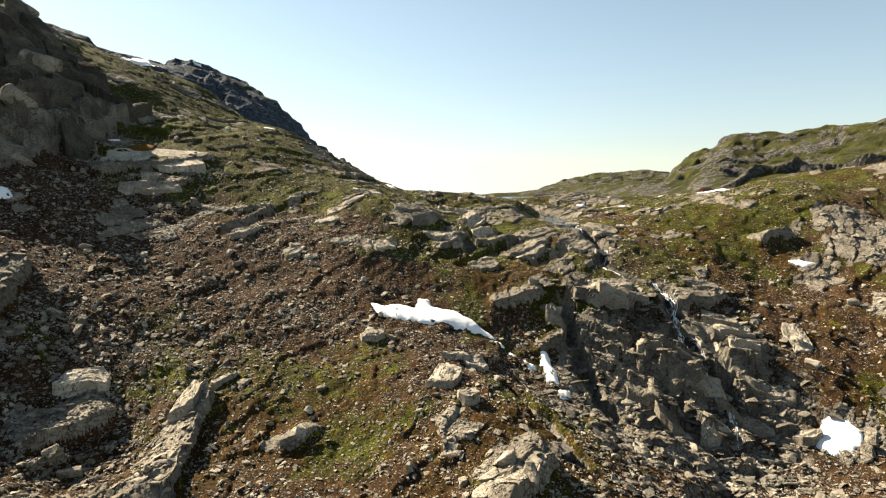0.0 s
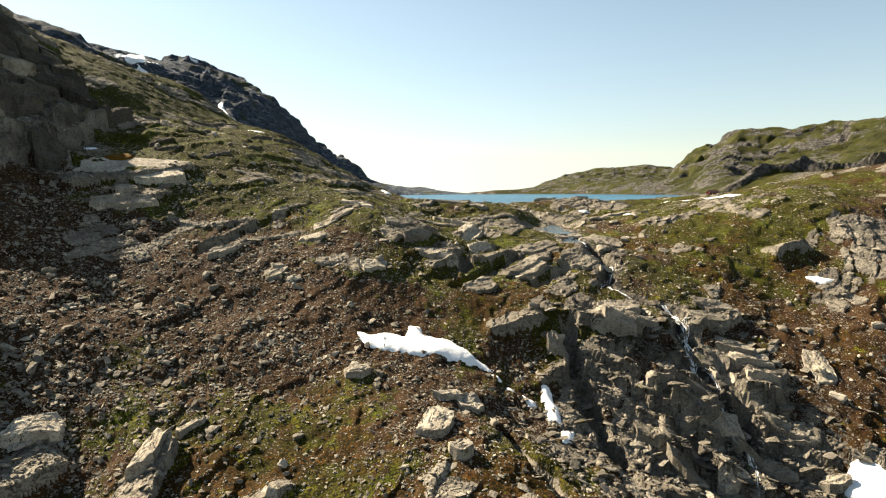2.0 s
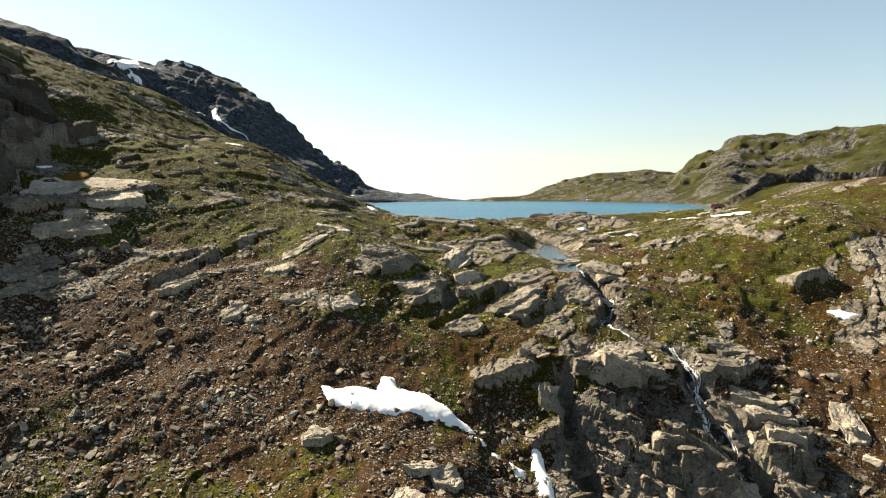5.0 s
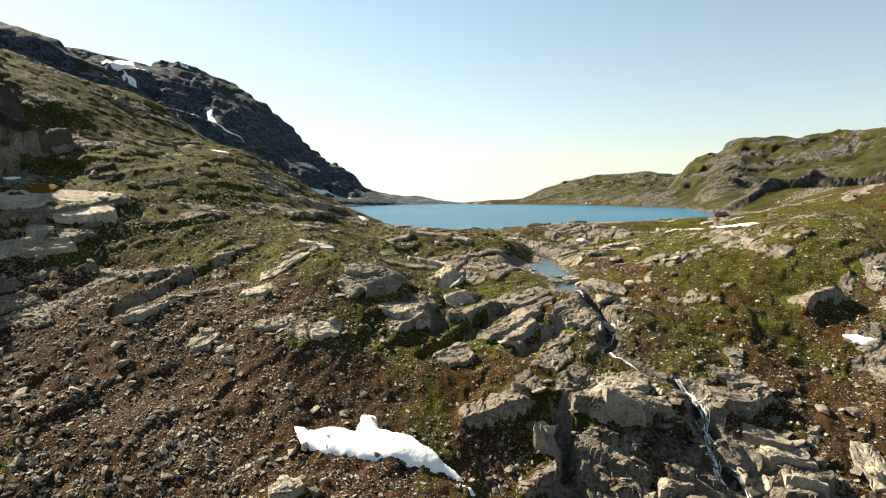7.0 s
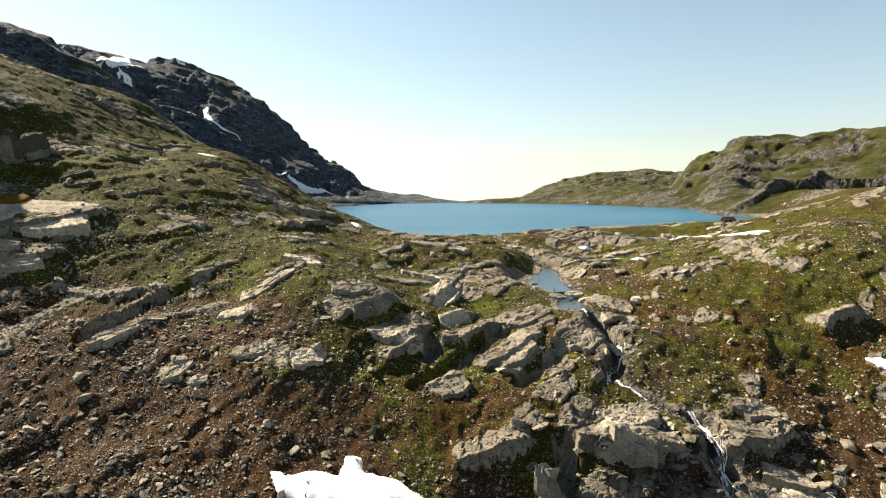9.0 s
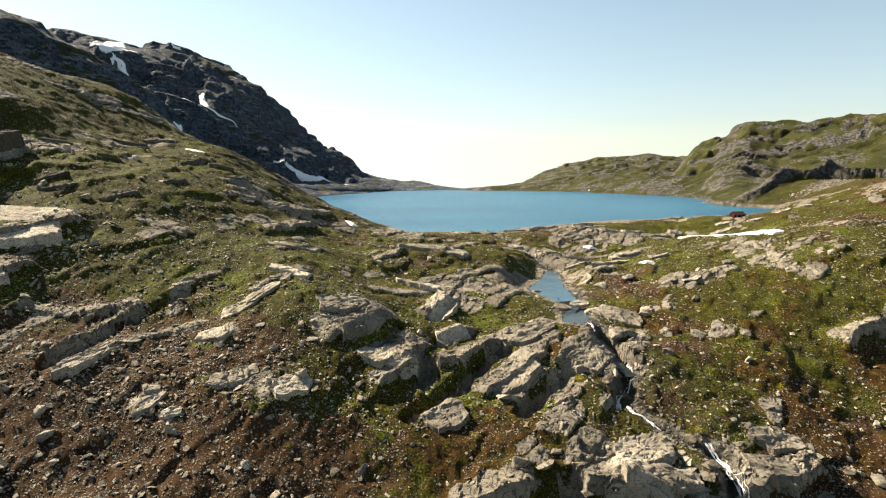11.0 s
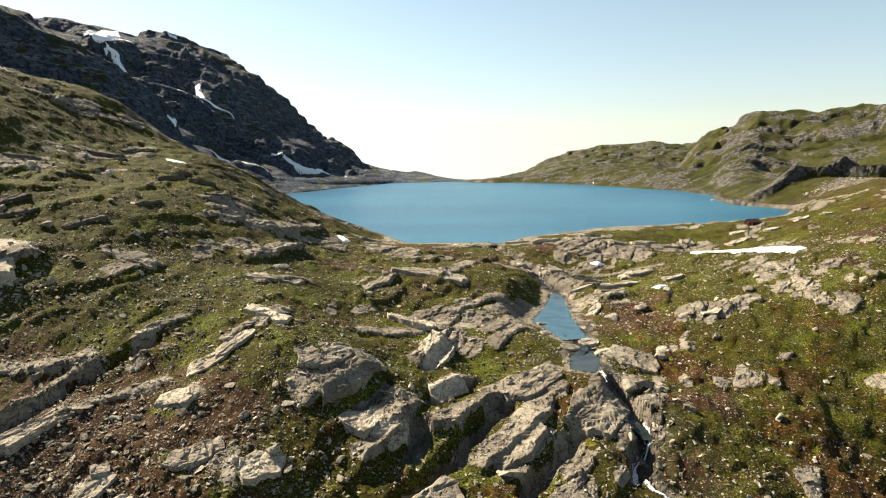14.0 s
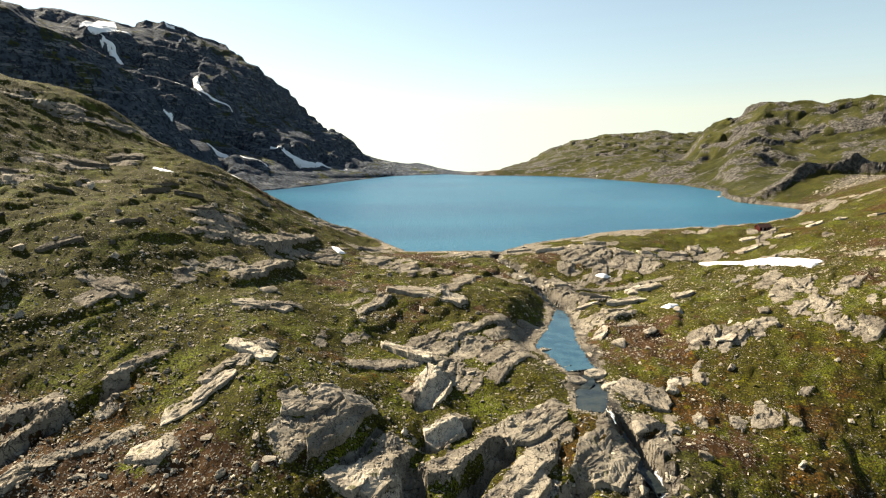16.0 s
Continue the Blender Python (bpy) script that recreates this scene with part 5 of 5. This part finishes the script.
for k in range(20):
    u, v = rng.uniform(0, 1), rng.uniform(-1, 1)
    bedrock_slab(62 + 20 * v + 3 * u, 172 - 40 * u, rng.uniform(6, 12), rng.uniform(3, 5.5), rng.uniform(-28, 12), rng.uniform(2.0, 3.6), "broken jointed ledge beside the waterfall", "ledges at the falls", 0.35, (DARK_STONE, WET_STONE, SLAB_ROCK)[k % 3], 0.15)
for row in FOOT_PLATES:
    bedrock_slab(*row, "big leaning rock slab at the foot of the slope", "slabs at the foot", 0.15, SLAB_ROCK, 0.3)
for row in SLOPE_PLATES:
    bedrock_slab(*row, "angular pale slab on the brown stony slope", "slabs on the stony slope", 0.15, SLAB_ROCK, 0.4)
great = bedrock_slab(*GREAT_PLATES[0], "huge pale tilted rock slab on the grassy slope", "great slabs", 0, PALE_SLAB, 0.16, (0.12, -0.34, 1))
for row in GREAT_PLATES[1:]:
    bedrock_slab(*row, "broken pale slab below the huge slab", "great slabs", 0.25, SLAB_ROCK, 0.3)
rng = random.Random(77)
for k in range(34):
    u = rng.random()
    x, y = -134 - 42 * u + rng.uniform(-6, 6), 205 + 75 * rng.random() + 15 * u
    bedrock_slab(x, y, rng.uniform(10, 19), rng.uniform(6, 10), rng.uniform(55, 95), rng.uniform(2.5, 5), "massive layered slab of the dark crag", "crag slabs", rng.uniform(0.2, 0.4), SHADED_STONE, 0.85)
for k in range(16):
    x, y = rng.uniform(-140, -55), rng.uniform(255, 350)
    bedrock_slab(x, y, rng.uniform(6, 12), rng.uniform(3, 5.5), rng.uniform(20, 60), rng.uniform(1.5, 2.5), "low grey rock ledge in the grassy slope", "ledges in the grass", 0.3, SHADED_STONE)
POOL_PLATES = [(50.5, 245, 6, 3.5, 20, 1.0), (45.5, 241, 5, 3, 10, 1.0), (53, 238.5, 5, 3.4, 30, 1.2), (42, 263, 7, 3, 50, 1.2), (58, 270, 9, 4, 60, 1.0), (61, 300, 9, 4, 10, 1.2),
               (67, 290, 10, 5, 25, 1.2), (74, 303, 13, 5, 15, 1.4), (66, 312, 12, 5, 8, 1.4), (84, 318, 14, 5, 10, 1.5), (56, 322, 9, 4, 15, 1.2), (92, 300, 9, 5, 30, 1.3)]
for row in POOL_PLATES:
    bedrock_slab(*row, "low flat slab beside the pool", "slabs round the pool", 0.12, SLAB_ROCK, 0.4)
SHORE_PLATES = [(20 + 14 * k + rng.uniform(-5, 5), 352 + 3.2 * k + rng.uniform(-8, 14), rng.uniform(7, 14), rng.uniform(4, 6), rng.uniform(-10, 35), rng.uniform(1.0, 1.8)) for k in range(16)]
for row in SHORE_PLATES:
    bedrock_slab(*row, "pale low slab near the lake shore", "slabs along the shore", 0.12, SLAB_ROCK, 0.4)
BANK = []
for k in range(50):
    x, y, z, w = rng.choice([p for p in BECK if 200 < p[1] < 222 or 300 < p[1] < 358])
    BANK.append((x + rng.choice((-1, 1)) * rng.uniform(0.6, 3.2), y + rng.uniform(-2, 2), rng.uniform(0.7, 2.2)))
place_rocks(BANK, "wet grey boulder along the beck", "boulders along the beck", 6000, 0.3)


def moss_patch(dx, dy, length, width, material, label):
    """A low cushion of moss on the great slab."""
    rng = random.Random(int(dx * 7 + dy))
    bm = bmesh.new()
    rim = [rng.uniform(0.7, 1.1) for _ in range(18)]
    rings = [[bm.verts.new((s * rim[k] * length / 2 * math.cos(k * 0.349), s * rim[k] * width / 2 * math.sin(k * 0.349), 0.45 * (1 - s**3) + rng.uniform(-0.05, 0.05) - 0.4 * (s == 1.0)))
              for k in range(18)] for s in (1.0, 0.8, 0.55, 0.3)]
    for a, b in zip(rings, rings[1:]):
        for k in range(18):
            bm.faces.new((a[k], a[(k + 1) % 18], b[(k + 1) % 18], b[k]))
    bm.faces.new(rings[-1])
    me = bpy.data.meshes.new("moss_patch")
    bm.to_mesh(me)
    bm.free()
    me.materials.append(material)
    ob = new("moss_patch", me)
    base = great.matrix_world.translation
    lean = Vector((0, 0, 1)).rotation_difference(Vector((0.12, -0.34, 1)).normalized()).to_matrix().to_4x4()
    ob.matrix_world = Matrix.Translation((base.x + dx, base.y + dy, base.z + 1.2 - 0.12 * dx + 0.34 * dy)) @ lean @ Matrix.Rotation(0.3, 4, "Z")
    tagged(ob, label, "moss", "moss on the great slab")


moss_patch(-8, 7, 11, 8, paint_material("orange_moss", (0.085, 0.042, 0.007), (0.15, 0.08, 0.012), 0.95), "orange-brown moss cushion on the huge slab")
moss_patch(4, -3, 13, 5, paint_material("green_moss", (0.03, 0.032, 0.004), (0.075, 0.075, 0.008), 0.95), "green moss cushion on the huge slab")


# ---------------------------------------------------------------- hut by the shore
def part(name, bm, material, parent, label=""):
    me = bpy.data.meshes.new(name)
    bm.normal_update()
    bm.to_mesh(me)
    bm.free()
    me.materials.append(material)
    ob = new(name, me)
    ob.parent = parent
    return tagged(ob, label) if label else ob


def box(x0, x1, y0, y1, z0, z1):
    bm = bmesh.new()
    bmesh.ops.create_cube(bm, size=1)
    for v in bm.verts:
        v.co = Vector(((x0 + x1) / 2 + v.co.x * (x1 - x0), (y0 + y1) / 2 + v.co.y * (y1 - y0), (z0 + z1) / 2 + v.co.z * (z1 - z0)))
    bmesh.ops.bevel(bm, geom=list(bm.edges), offset=0.02, segments=1, affect="EDGES")
    return bm


def gabled(length, depth, eaves, ridge):
    """Walls of a hut whose gables are at its two ends."""
    bm = bmesh.new()
    low = [bm.verts.new((x * length / 2, y * depth / 2, -0.8)) for x, y in ((-1, -1), (1, -1), (1, 1), (-1, 1))]
    top = [bm.verts.new((v.co.x, v.co.y, eaves)) for v in low]
    peak = [bm.verts.new((x * length / 2, 0, ridge)) for x in (-1, 1)]
    bm.faces.new(low[::-1])
    bm.faces.new((low[0], low[1], top[1], top[0]))
    bm.faces.new((low[2], low[3], top[3], top[2]))
    bm.faces.new((low[1], low[2], top[2], peak[1], top[1]))
    bm.faces.new((low[3], low[0], top[0], peak[0], top[3]))
    bm.faces.new((top[0], top[1], peak[1], peak[0]))
    bm.faces.new((top[2], top[3], peak[0], peak[1]))
    return bm


def roof_half(length, depth, eaves, ridge, side):
    bm = bmesh.new()
    edge, rise = depth / 2 + 0.35, (ridge - eaves) / (depth / 2)
    ring = [(-0.03, ridge + 0.02), (edge, ridge - rise * edge + 0.02), (edge, ridge - rise * edge + 0.2), (-0.03, ridge + 0.2)]
    a = [bm.verts.new((-length / 2 - 0.3, side * y, z)) for y, z in ring]
    b = [bm.verts.new((length / 2 + 0.3, side * y, z)) for y, z in ring]
    for k in range(4):
        bm.faces.new((a[k], a[(k + 1) % 4], b[(k + 1) % 4], b[k]))
    bm.faces.new(a[::-1])
    bm.faces.new(b)
    bmesh.ops.recalc_face_normals(bm, faces=bm.faces)
    return bm


RED = paint_material("weathered_red_boards", (0.05, 0.011, 0.010), (0.032, 0.010, 0.009))
ROOF = paint_material("dark_roof", (0.05, 0.032, 0.03), (0.09, 0.05, 0.045))
TRIM = paint_material("pale_trim", (0.35, 0.3, 0.26), (0.22, 0.19, 0.17))
PANE = paint_material("dark_pane", (0.01, 0.012, 0.014), (0.02, 0.024, 0.028), 0.1)
hut = tagged(new("hut"), "small dark red wooden hut on the lake shore", "hut")
hut.matrix_world = pose(171, 407, height_at(171, 407) - 0.1, 0, 0, 12)
part("wall", gabled(6.4, 3.8, 1.9, 3.3), RED, hut)
part("roof", roof_half(6.4, 3.8, 1.9, 3.3, 1), ROOF, hut)
part("roof", roof_half(6.4, 3.8, 1.9, 3.3, -1), ROOF, hut)
door = part("door", box(-1.9, -1.1, -1.96, -1.88, 0.0, 1.75), TRIM, hut)
part("handle", box(-1.24, -1.18, -2.02, -1.95, 0.85, 0.93), PANE, door)
for x in (0.4, 1.9):
    window = part("window", box(x, x + 0.8, -1.97, -1.88, 0.75, 1.5), TRIM, hut)
    part("pane", box(x + 0.08, x + 0.72, -1.985, -1.96, 0.83, 1.42), PANE, window)
islet = place_rocks([(255, 653, 9)], "low pale rock islet in the lake", "shore rocks", 300, 1.0)[0]
islet.matrix_world.translation.z = -0.4
